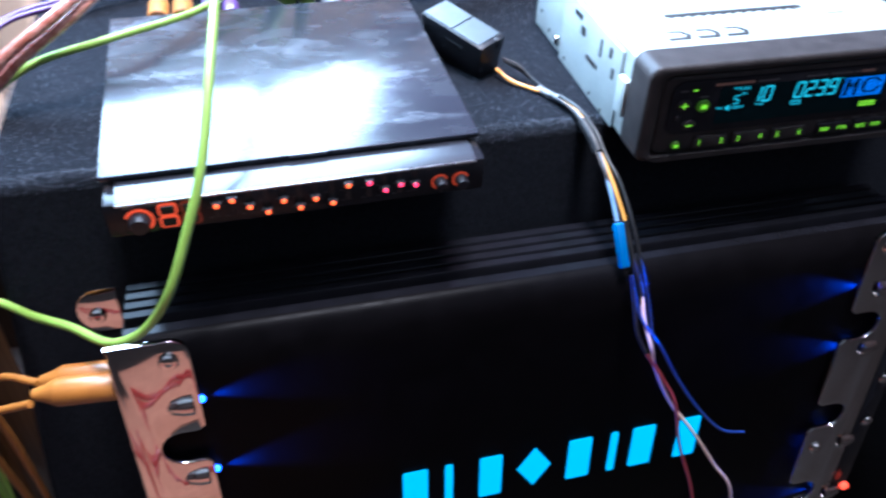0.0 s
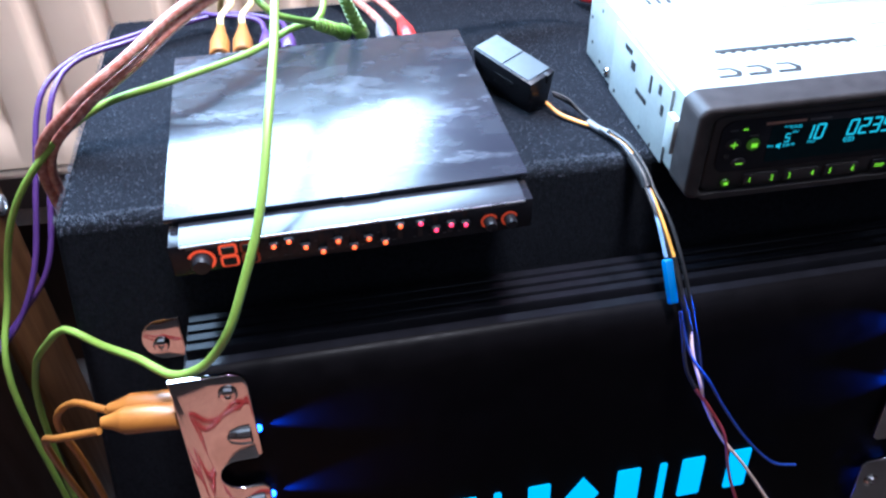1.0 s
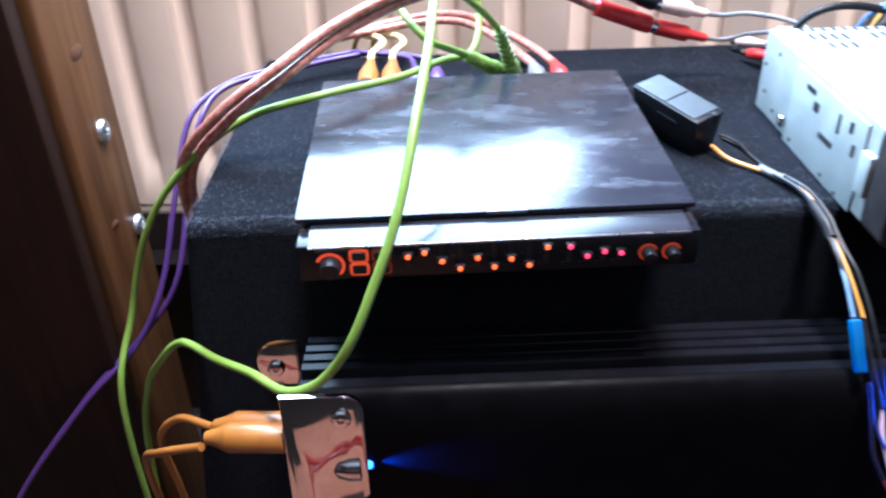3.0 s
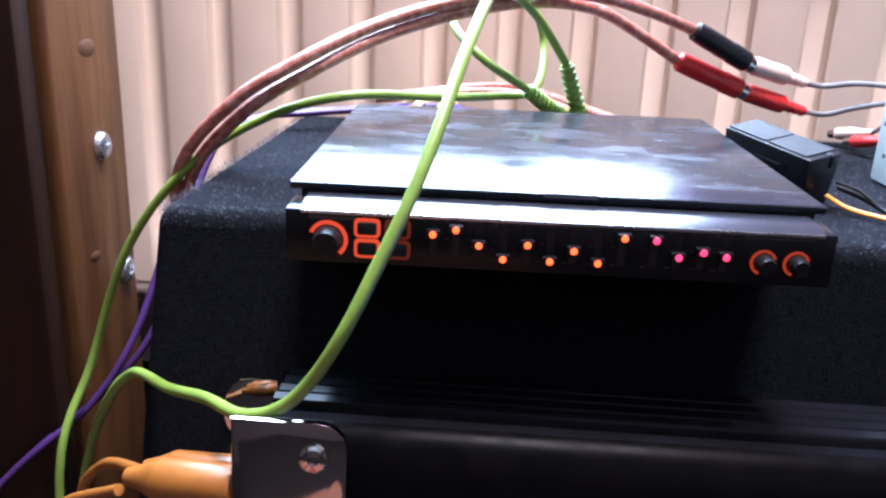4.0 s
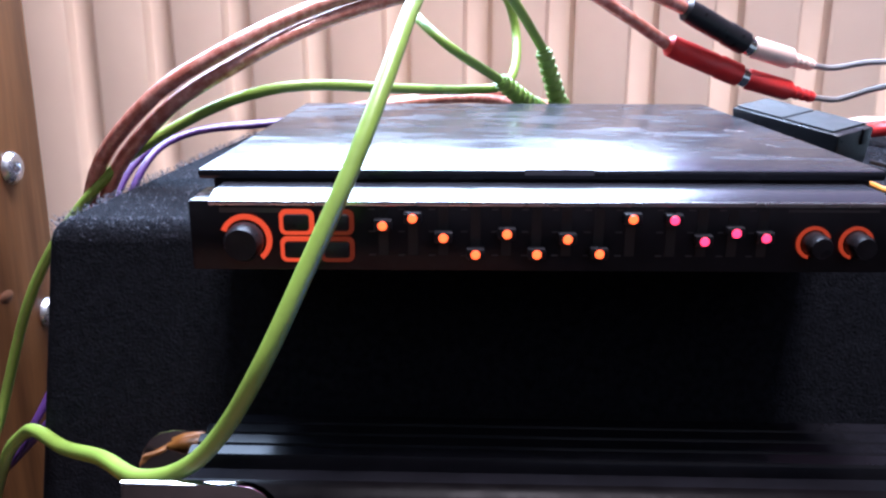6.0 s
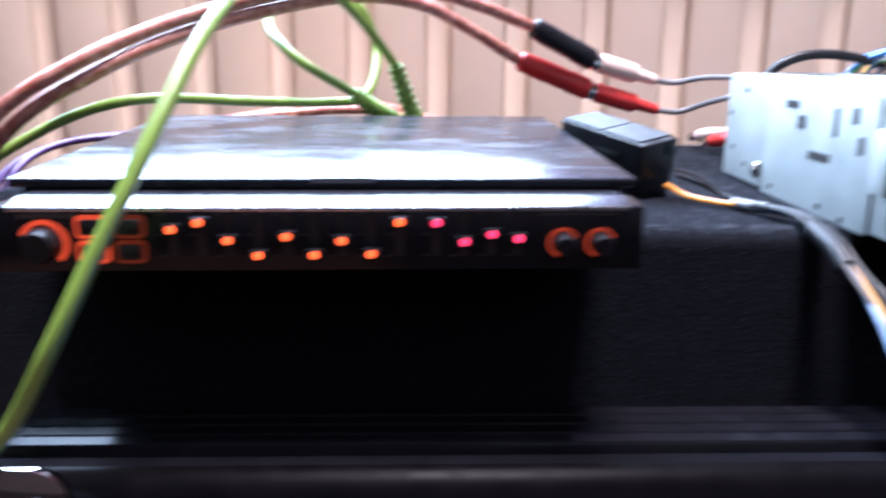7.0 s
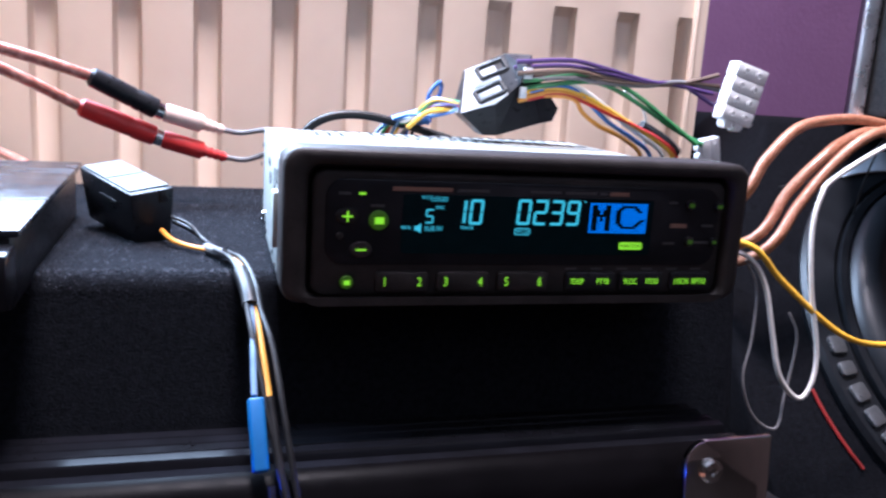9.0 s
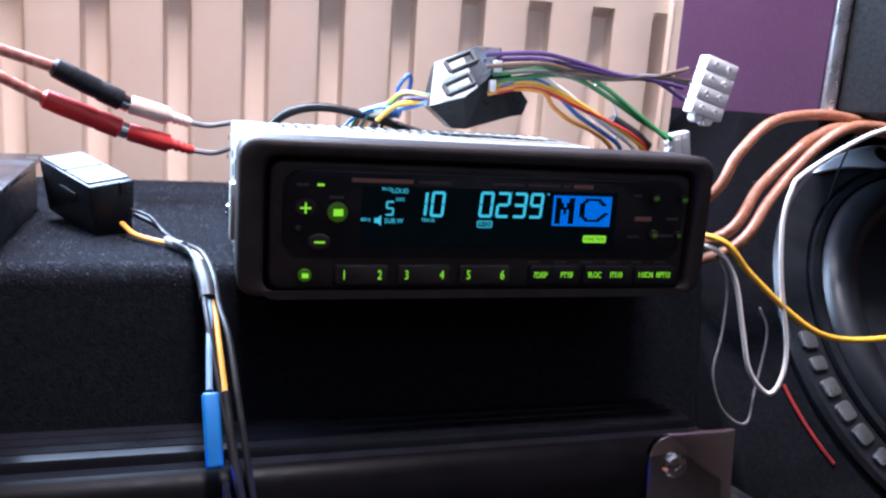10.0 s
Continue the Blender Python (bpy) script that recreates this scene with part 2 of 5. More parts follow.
def tube(pts, r, n=10, step=6, bm=None, flat=None):
    bm = bm or bmesh.new()
    line = spline(pts, step)
    rings, side = [], None
    for i, q in enumerate(line):
        d = (line[min(i + 1, len(line) - 1)] - line[max(i - 1, 0)]).normalized()
        side = (side if side else (Vector((0, 0, 1)) if abs(d.z) < 0.9 else Vector((1, 0, 0))))
        side = (side - d * side.dot(d)).normalized()
        up = d.cross(side)
        rr = r if not callable(r) else r(i / (len(line) - 1))
        rings.append([bm.verts.new(q + rr * (math.cos(2 * math.pi * k / n) * side + math.sin(2 * math.pi * k / n) * up)) for k in range(n)])
    for a, b in zip(rings, rings[1:]):
        for k in range(n):
            bm.faces.new((a[k], a[(k + 1) % n], b[(k + 1) % n], b[k]))
    bm.faces.new(rings[0])
    bm.faces.new(rings[-1])
    return bm


def shifted(pts, dx, dy, dz):
    return [(x + dx, y + dy, z + dz) for x, y, z in pts]


def prism(outline, y0, y1, bevel=0.0, seg=2):
    """An outline of (x, z) pairs, extruded from y0 to y1."""
    bm = bmesh.new()
    a = [bm.verts.new((x, y0, z)) for x, z in outline]
    b = [bm.verts.new((x, y1, z)) for x, z in outline]
    f0, f1 = bm.faces.new(a), bm.faces.new(list(reversed(b)))
    n = len(a)
    for k in range(n):
        bm.faces.new((a[k], b[k], b[(k + 1) % n], a[(k + 1) % n]))
    if bevel:
        bmesh.ops.recalc_face_normals(bm, faces=bm.faces)
        bmesh.ops.bevel(bm, geom=list(f0.edges), offset=bevel, segments=seg, profile=0.5, affect="EDGES")
    return bm


def rounded(x0, z0, x1, z1, r, seg=5):
    pts = []
    for cx, cz, a0 in ((x1 - r, z1 - r, 0), (x0 + r, z1 - r, 90), (x0 + r, z0 + r, 180), (x1 - r, z0 + r, 270)):
        pts += [(cx + r * math.cos(radians(a0 + 90 * k / seg)), cz + r * math.sin(radians(a0 + 90 * k / seg))) for k in range(seg + 1)]
    return pts


def ring_frame(outer, inner, y0, y1, bevel=0.0):
    """A frame between two outlines with the same number of points, from y0 (front) to y1."""
    bm = bmesh.new()
    n = len(outer)
    loops = [[bm.verts.new((x, y, z)) for x, z in o] for o, y in ((outer, y1), (outer, y0), (inner, y0), (inner, y1))]
    for a, b in zip(loops, loops[1:] + loops[:1]):
        for k in range(n):
            bm.faces.new((a[k], a[(k + 1) % n], b[(k + 1) % n], b[k]))
    if bevel:
        es = [e for e in bm.edges if all(abs(v.co.y - y0) < 1e-7 for v in e.verts) and (set(e.verts) <= set(loops[1]) or set(e.verts) <= set(loops[2]))]
        bmesh.ops.bevel(bm, geom=es, offset=bevel, segments=3, profile=0.5, affect="EDGES")
    return bm


def words(name, text, x, y, z, size, mat, parent, m=None, centre=True, depth=0.0001, narrow=1.0, label=""):
    """Raised lettering that faces -y, in the built-in font, as a mesh."""
    cu = bpy.data.curves.new(name, "FONT")
    cu.body, cu.size, cu.extrude = text, size, depth
    cu.align_x, cu.align_y = ("CENTER" if centre else "LEFT"), "CENTER"
    tmp = bpy.data.objects.new(name, cu)
    me = bpy.data.meshes.new_from_object(tmp)
    bpy.data.objects.remove(tmp)
    mat4 = pose(x, y, z, 90, 0, 0) @ Matrix.Diagonal((narrow, 1, 1, 1))
    me.transform(m @ mat4 if m is not None else mat4)
    me.materials.clear()
    me.materials.append(mat)
    ob = new(name, me)
    ob.parent = parent
    if parent.type == "EMPTY":
        ob.location = -parent.location
    return tagged(ob, label)


def bar(name, x0, z0, x1, z1, y, mat, parent, m=None, t=0.0002, label=""):
    return part(name, bx((x0, y - t, z0), (x1, y, z1)), mat, parent, label, m, smooth=False)


def screw(parent, at, towards, r=0.003, mat=None, name="screw"):
    bm = lathe([(r, 0), (r, r * 0.35), (r * 0.8, r * 0.6), (r * 0.35, r * 0.68), (r * 0.3, r * 0.4), (0.00001, r * 0.4)], 16, m=aim(at, Vector(at) + Vector(towards)))
    return part(name, bm, mat or CHROME, parent, "domed metal screw head")


def rca_plug(name, parent, a, b, r, mat, ribs=0, tip=True, label="", straight=False):
    """A moulded plug from its mouth a to its cable end b."""
    length = (Vector(b) - Vector(a)).length
    prof = [(r * 0.9, 0), (r, 0.0008), (r, length * 0.45), (r * 0.92, length * 0.5)]
    if ribs:
        neck = 0.62 if ribs < 6 else 0.22
        prof = [(r * 0.92, 0), (r, 0.0008), (r, length * neck * 0.94), (r * 0.93, length * neck)]
        for k in range(ribs):
            z = length * (neck + (1 - neck) * k / ribs)
            q = (0.66 if ribs < 6 else 0.88) - 0.14 * k / ribs
            step = (1 - neck) * length / ribs
            prof += [(r * q, z), (r * q, z + 0.55 * step), (r * q * 0.78, z + 0.62 * step), (r * q * 0.78, z + 0.95 * step)]
    elif straight:
        prof = [(r * 0.92, 0), (r, 0.0008), (r, length * 0.70), (r * 0.93, length * 0.73), (r * 0.62, length * 0.86), (r * 0.40, length)]
    else:
        prof += [(r * 0.8, length * 0.62), (r * 0.55, length * 0.85), (r * 0.45, length)]
    ob = part(name, lathe(prof, 20, m=aim(a, b)), mat, parent, label)
    if tip:
        d = (Vector(a) - Vector(b)).normalized()
        part("ring_contact", lathe([(r * 0.7, 0), (r * 0.7, 0.006)], 16, m=aim(Vector(a), Vector(a) + d)), CHROME, ob, "nickel ring contact")
    return ob


# ---- the room ----
X0, X1, Y0, Y1, H = -1.9, 2.0, -2.6, 0.46, 2.4


def slab(name, lo, hi, mat, label):
    return tagged(part(name, bx(lo, hi), mat, None, smooth=False), label, name.split("_")[0], kind="structure")


slab("floor", (X0, Y0, -0.06), (X1, Y1 + 0.2, 0.0), FLOOR, "warm brown wooden floor under the speaker boxes")
slab("ceiling", (X0, Y0, H), (X1, Y1, H + 0.1), CEILING, "plain white painted ceiling over the room")
wall = thing("wall_north", "purple painted wall with a window above the radiator", "wall", kind="structure")
WX0, WX1, WZ0, WZ1 = -0.80, 0.28, 0.645, 1.48
part("wall_panel", bx((X0, Y1, 0), (WX0, Y1 + 0.2, H)), PURPLE_WALL, wall, smooth=False)
part("wall_panel", bx((WX1, Y1, 0), (X1, Y1 + 0.2, H)), PURPLE_WALL, wall, smooth=False)
part("wall_panel", bx((WX0, Y1, 0), (WX1, Y1 + 0.2, WZ0)), ROOM_WALL, wall, smooth=False)
part("wall_panel", bx((WX0, Y1, WZ1), (WX1, Y1 + 0.2, H)), PURPLE_WALL, wall, smooth=False)
slab("wall_west", (X0 - 0.1, Y0, 0), (X0, Y1 + 0.2, H), ROOM_WALL, "warm brown painted wall of the room")
slab("wall_east", (X1, Y0, 0), (X1 + 0.1, Y1 + 0.2, H), ROOM_WALL, "warm brown painted wall of the room")
wall_s = thing("wall_south", "warm brown painted wall with an added window opening", "wall", (0, Y0, 0), kind="structure")
SX0, SX1, SZ0, SZ1 = 0.35, 1.95, 1.3, 2.3
for lo, hi in (((X0, Y0 - 0.1, 0), (SX0, Y0, H)), ((SX1, Y0 - 0.1, 0), (X1, Y0, H)), ((SX0, Y0 - 0.1, 0), (SX1, Y0, SZ0)), ((SX0, Y0 - 0.1, SZ1), (SX1, Y0, H))):
    part("wall_panel", bx(lo, hi), ROOM_WALL, wall_s, smooth=False)
slab("baseboard", (X0, Y1 - 0.016, 0.0), (X1, Y1 - 0.003, 0.11), DARKWOOD, "dark stained skirting board along the wall")


# unseen rug, added to give the left chrome plate its warm reflection
rug = thing("reflection_rug", "flat terracotta rug added out of view for the chrome plate to mirror", "rug", (-0.2, -0.57, 0.0))
part("pile", bx((-0.62, -0.86, 0.0), (0.16, -0.28, 0.008), 0.003), RUG, rug)
for k, d in enumerate((0.0, 0.045)):
    fl = thing("floor_cable", "dark red cable lying loose on the rug", "cable", (-0.2, -0.55 + d, 0.008), "cables on the rug")
    part("lead", tube([(-0.40, -0.66 + d, 0.018), (-0.26, -0.60 + 2 * d, 0.018), (-0.16, -0.63 + d, 0.018), (-0.05, -0.52 + d, 0.018), (0.08, -0.50 - d, 0.018), (0.15, -0.42, 0.018)], 0.010, 10), DARK_RED, fl)


# made-up fitting out of view, to house the overhead fill
cl = thing("overhead_fill_fitting", "unseen square ceiling light with a white rim, added for the overhead fill", "ceiling light", (0.28, 0.03, 2.36))
part("rim", ring_frame(rounded(-0.28, -0.28, 0.28, 0.28, 0.03), rounded(-0.26, -0.26, 0.26, 0.26, 0.02), 0.0, 0.045), WHITE, cl, m=Matrix.Translation((0.28, 0.03, 2.355)) @ Matrix.Rotation(radians(90), 4, "X"))
part("backplate", bx((0.02, -0.23, 2.385), (0.54, 0.29, 2.3995)), WHITE, cl, smooth=False)


def window(name, x0, z0, x1, z1, y, label):
    w = thing(name, label, "window", (x0, y, z0), kind="structure")
    t = 0.04
    o, i = [(x0, z0), (x1, z0), (x1, z1), (x0, z1)], [(x0 + t, z0 + t), (x1 - t, z0 + t), (x1 - t, z1 - t), (x0 + t, z1 - t)]
    part("window_frame", ring_frame(o, i, y, y + 0.05), WHITE, w, smooth=False)


window("window_1", WX0, WZ0, WX1, WZ1, Y1 + 0.1, "white framed window above the radiator")
# this far window is made up to go with the room fill
window("fill_window", SX0, SZ0, SX1, SZ1, Y0 - 0.08, "unseen white framed window added in the far wall for the room fill")


# ---- radiator ----
def radiator():
    rad = thing("radiator", "cream enamelled panel radiator with pressed vertical ridges", "radiator", (0.05, 0.38, 0.10), kind="structure")
    x0, x1, yf, pitch = -0.52, 0.612, 0.362, 0.0537
    zb, zt = 0.30, 0.642
    # pressed face: raised flutes between shallow grooves, closing at top and bottom
    rows = [(zb, 0.0), (zb + 0.032, 0.0), (zb + 0.05, 1.0), (zt - 0.052, 1.0), (zt - 0.045, 0.0), (zt, 0.0)]
    xs = [(x0, 1.0), (x0 + 0.012, 1.0)]
    k = 0
    first = -0.478
    while first + k * pitch < x1 - 0.05:
        c = first + k * pitch
        xs += [(c + 0.0052, 0.0), (c + 0.0068, 0.10), (c + 0.0096, 0.86), (c + 0.0120, 1.0), (c + 0.0417, 1.0), (c + 0.0441, 0.86), (c + 0.0469, 0.10), (c + 0.0485, 0.0)]
        k += 1
    xs += [(x1 - 0.0125, 1.0), (x1 - 0.008, 1.0), (x1, 1.0)]
    bm = bmesh.new()
    grid = [[bm.verts.new((x, yf - 0.013 + 0.0090 * (1 - d) * e, z)) for x, d in xs] for z, e in rows]
    for a, b in zip(grid, grid[1:]):
        for i in range(len(xs) - 1):
            bm.faces.new((a[i], a[i + 1], b[i + 1], b[i]))
    back = [bm.verts.new((x, yf + 0.03, z)) for x, z in ((x0, zb), (x1, zb), (x1, zt), (x0, zt))]
    bm.faces.new(back)
    bm.faces.new([*grid[0], back[1], back[0]])
    bm.faces.new([*grid[-1], back[2], back[3]])
    bm.faces.new([*[r[0] for r in grid], back[3], back[0]])
    bm.faces.new([*[r[-1] for r in grid], back[2], back[1]])
    part("front_panel", bm, RADIATOR, rad)
    part("bottom_lip", bx((x0, yf - 0.012, zb - 0.012), (x1, yf + 0.03, zb - 0.001), 0.002), RADIATOR, rad)
    part("end_seam", bx((x1 - 0.013, yf - 0.0155, zb), (x1 - 0.009, yf - 0.012, zt), 0.001), RADIATOR, rad)
    part("wall_bracket", bx((0.3, yf + 0.03, 0.36), (0.34, Y1, 0.6)), RADIATOR, rad)
    part("wall_bracket", bx((-0.3, yf + 0.03, 0.36), (-0.26, Y1, 0.6)), RADIATOR, rad)
    for x in (-0.46, 0.56):
        part("pipe", tube([(x, 0.385, zb - 0.01), (x, 0.385, 0.15), (x, 0.385, 0.0)], 0.0075, 14), RADIATOR, rad, "cream painted supply pipe")


radiator()
slab("lower_board", (-0.6, 0.40, 0.0), (0.64, 0.43, 0.20), DARKWOOD, "dark wooden board below the radiator")


# ---- pine post ----
def pine_post():
    p = thing("bed_post", "varnished knotty pine upright with two metal bolts", "wooden post", (-0.19, 0.17, 0.0))
    part("upright", bx((-0.200, 0.128, 0.0), (-0.160, 0.202, 1.05), 0.004, 3), PINE, p)
    # board over the post's front, its dark colour put in for shade
    part("shaded_front", bx((-0.42, 0.112, 0.0), (-0.1655, 0.1275, 1.05), 0.003), DARKWOOD, p, "front board coloured dark for the shade on the post")
    for y, z, r in ((0.166, 0.503, 0.0065), (0.155, 0.39, 0.004), (0.188, 0.545, 0.005)):
        part("knot", lathe([(r, 0), (r * 0.8, 0.0006), (0.00001, 0.0008)], 18, m=aim((-0.1603, y, z), (0, y, z)) @ Matrix.Diagonal((1.6, 0.8, 1, 1))), KNOT, p, "dark oval knot")
    for y, z in ((0.172, 0.4495), (0.188, 0.3710)):
        b = part("bolt", lathe([(0.0078, -0.004), (0.0078, 0.001), (0.0065, 0.0028), (0.003, 0.0034), (0.0026, 0.0014), (0.00001, 0.0014)], 22, m=aim((-0.160, y, z), (0, y, z))), SILVER, p, "domed steel bolt with a hex socket")


pine_post()


# ---- carpeted speaker box ----
MBOX = pose(-0.002, 0.0435, -0.001, 0, 0, 2.0)
# the amplifier leans with the sloping front of the box
MAMP = pose(0.2114, -0.0275, 0.409, -6) @ pose(0, 0, 0, 0, 0, 2.5) @ Matrix.Diagonal((1.037, 0.87, 1, 1)) @ Matrix.Translation((-0.21, 0.0935, -0.4165))


def speaker_box():
    s = thing("speaker_box", "black carpet covered speaker box with worn fuzzy edges", "speaker box", (0.2, 0.19, 0.0))
    bm = bx((-0.068, 0.0, 0.0), (0.475, 0.254, 0.455))
    for v in bm.verts:
        if v.co.z < 0.1:
            v.co.x += -0.045 if v.co.x < 0.2 else 0.02
            v.co.y -= 0.048 if v.co.y < 0.1 else 0.0
    bmesh.ops.bevel(bm, geom=list(bm.edges), offset=0.007, segments=4, profile=0.5, affect="EDGES")
    part("carpet_cover", bm, CARPET, s, m=MBOX)
    rnd = random.Random(5)
    verts, faces = [], []

    def blade(x, y, z, dx, dy, dz, w):
        k = len(verts)
        a = rnd.uniform(0, math.pi)
        verts.extend((MBOX @ Vector(q)).to_tuple() for q in ((x - w * math.cos(a), y - w * math.sin(a), z), (x + w * math.cos(a), y + w * math.sin(a), z), (x + dx, y + dy, z + dz)))
        faces.append((k, k + 1, k + 2))
    # nap on the top; its pale colour also brightens the lit surface
    for _ in range(26000):
        x, y = rnd.uniform(-0.066, 0.30), rnd.uniform(0.004, 0.252)
        if 0.005 < x < 0.165 and 0.02 < y < 0.12:
            continue
        blade(x, y, 0.4545, rnd.gauss(0, 0.0011), rnd.gauss(0, 0.0011), rnd.uniform(0.0004, 0.0015), 0.0003)
    for _ in range(9000):
        x, q = rnd.uniform(-0.066, 0.47), rnd.uniform(0, math.pi / 2)
        y, z = 0.007 - 0.007 * math.cos(q), 0.448 + 0.007 * math.sin(q)
        g = rnd.uniform(0.0003, 0.0012)
        blade(x, y, z, rnd.gauss(0, 0.001), -g * math.cos(q) + rnd.gauss(0, 0.0006), g * math.sin(q), 0.00017)
    for _ in range(2500):
        y, z = rnd.uniform(0.004, 0.248), 0.455 - abs(rnd.gauss(0, 0.006))
        blade(-0.0675, y, z, -rnd.uniform(0.0003, 0.0011), rnd.gauss(0, 0.0008), rnd.gauss(0.0004, 0.0008), 0.00017)
    me = bpy.data.meshes.new("carpet_nap")
    me.from_pydata(verts, [], faces)
    me.materials.append(PILE)
    pile = new("carpet_nap", me)
    pile.parent, pile.location = s, -s.location
    tagged(pile, "loose fuzzy carpet fibres", kind="stuff")
    for x, z in ((0.075, 0.39), (-0.03, 0.408)):
        part("lint", tube([(x, -0.0006, z), (x + 0.002, -0.001, z + 0.0004), (x + 0.004, -0.0006, z - 0.0003)], 0.0003, 6), TAN, s, "speck of pale lint", MBOX)


speaker_box()


# ---- amplifier on the front of the box ----
def amplifier():
    a = thing("car_amplifier", "black car amplifier with chrome end plates and glowing blue badge", "amplifier", (0.21, 0.0, 0.17))
    # finned casing: ridges run along the length, over the top and rounded into the front
    prof = [(-0.001, 0.30), (-0.001, 0.398)]
    y = -0.027
    for k in range(4):
        prof += [(y, 0.401), (y - 0.0006, 0.4120), (y - 0.0012, 0.4128), (y - 0.0052, 0.4118), (y - 0.0060, 0.4108), (y - 0.0065, 0.4015)]
        y -= 0.0092
    prof += [(-0.0665, 0.401), (-0.0675, 0.4105), (-0.0745, 0.4100), (-0.0745, 0.30)]
    front = [(-0.0746, 0.17), (-0.0746, 0.4105), (-0.078, 0.4098), (-0.083, 0.405), (-0.0862, 0.397), (-0.0875, 0.385), (-0.0875, 0.185), (-0.083, 0.172)]
    for name, prof_, mat_, lab in (("heat_sink", prof, FIN, "black ribbed heat sink"), ("front_cover", front, AMP, "black front cover")):
        bm = bmesh.new()
        x0, x1 = (-0.001, 0.432)
        r0, r1 = [bm.verts.new((x0, py, pz)) for py, pz in prof_], [bm.verts.new((x1, py, pz)) for py, pz in prof_]
        n = len(prof_)
        for k in range(n):
            bm.faces.new((r0[k], r1[k], r1[(k + 1) % n], r0[(k + 1) % n]))
        bm.faces.new(r0)
        bm.faces.new(r1)
        part(name, bm, mat_, a, lab, MAMP)
    # chrome end plates with notches, one mirrored to the other
    for side, xa in ((1, -0.007), (-1, 0.4325)):
        out = [(0.0, 0.4165)]
        out += [(0.036 - 0.009 + 0.009 * math.sin(radians(q)), 0.4165 - 0.009 + 0.009 * math.cos(radians(q))) for q in range(0, 91, 18)]
        for top in (0.3565, 0.2785, 0.2005):
            out += [(0.036, top + 0.003), (0.033, top)]
            out += [(0.0235 - 0.0105 * math.sin(radians(q)), top - 0.0105 + 0.0105 * math.cos(radians(q))) for q in range(0, 181, 20)]
            out += [(0.033, top - 0.021), (0.036, top - 0.024)]
        out += [(0.036, 0.168), (0.0, 0.168)]
        pl = part("end_plate", prism([(xa + side * x, z) for x, z in out], -0.0935, -0.0905, 0.0008), CHROME, a, "polished chrome end plate", MAMP)
        part("end_wall", bx((min(xa + side * 0.0004, xa + side * 0.0055), -0.0895, 0.169), (max(xa + side * 0.0004, xa + side * 0.0055), -0.001, 0.393)), BLACK, a, "gloss black end wall", MAMP)
        for z in (0.405, 0.238):
            sc = screw(pl, (0, 0, 0), (0, -1, 0), 0.0046)
            sc.data.transform(MAMP @ Matrix.Translation((xa + side * 0.026, -0.0936, z)))
        tab = [(0.0115 * math.cos(radians(q)), 0.0115 * math.sin(radians(q))) for q in range(90, 271, 20)] + [(0.011, -0.0115), (0.011, 0.0115)]
        tb = part("mounting_tab", prism([(xa - side * 0.0140 + side * x, 0.386 + 1.25 * z) for x, z in tab], -0.0075, -0.0035, 0.0006), CHROME, a, "chrome mounting tab screwed to the box", MAMP)
        sc = screw(tb, (0, 0, 0), (0, -1, 0), 0.0045)
        sc.data.transform(MAMP @ Matrix.Translation((xa - side * 0.0155, -0.0076, 0.383)))
    # glowing badge as plain blocks, the fourth a lozenge
    for x0, x1 in ((0.127, 0.1415), (0.152, 0.1565), (0.173, 0.1865), (0.2285, 0.243), (0.2555, 0.260), (0.270, 0.2845), (0.301, 0.315)):
        part("badge_block", bx((x0, -0.0892, 0.2535), (x1, -0.0876, 0.288), 0.0012), LOGO_LIT, a, "glowing ice blue badge block", MAMP)
    part("badge_lozenge", prism([(0.1965, 0.271), (0.207, 0.2545), (0.2175, 0.271), (0.207, 0.2875)], -0.0892, -0.0876, 0.001), LOGO_LIT, a, "glowing ice blue lozenge", MAMP)
    # edge lights and the thin beams that they throw over the casing
    for x, z, way in ((0.0300, 0.3745, 1), (0.0300, 0.323, 1), (0.0300, 0.247, 1), (0.4030, 0.375, -1), (0.4080, 0.327, -1), (0.4200, 0.239, -1), (0.4250, 0.183, -1)):
        led = part("edge_light", lathe([(0.0022, 0), (0.0022, 0.003), (0.0015, 0.0046), (0.00001, 0.005)], 14, m=MAMP @ aim((x - way * 0.004, -0.0895, z), (x, -0.0895, z))), BLUE_LED, a, "bright blue edge light")
        cup = lathe([(0.0008, 0.0), (0.0040, 0.002), (0.0056, 0.007), (0.0058, 0.012), (0.0040, 0.0125), (0.0030, 0.010)], 22, m=MAMP @ Matrix.Translation((x - way * 0.0165, -0.0935, z)) @ Matrix.Diagonal((1, 0.75, 1, 1)) @ aim((0, 0, 0), (way, 0, 0)))
        part("light_cup", cup, CHROME, a, "chrome bullet cup behind the light")
        lamp = bpy.data.lights.new("edge_beam", "SPOT")
        lamp.energy, lamp.color, lamp.spot_size, lamp.spot_blend, lamp.shadow_soft_size = 2.4, (0.03, 0.10, 1.0), radians(46), 1.0, 0.001
        ob = new("edge_beam", lamp)
        ob.matrix_world = MAMP @ look((x + way * 0.0012, -0.0898, z), (x + way * 0.04, -0.0872, z + 0.001))
    part("power_light", lathe([(0.003, 0), (0.003, 0.003), (0.00001, 0.005)], 16, m=MAMP @ aim((0.446, -0.091, 0.185), (0.446, -0.2, 0.185))), glow("red_power_light", (1.0, 0.06, 0.02), 3.0), a, "glowing red power light")
    part("terminal_block", bx((0.4385, -0.088, 0.18), (0.452, -0.02, 0.384), 0.002), GLOSS, a, "black cable terminal block", MAMP)
    for z in (0.37, 0.33, 0.29, 0.25):
        t = screw(a, (0, 0, 0), (0, -1, 0), 0.004, name="terminal_screw")
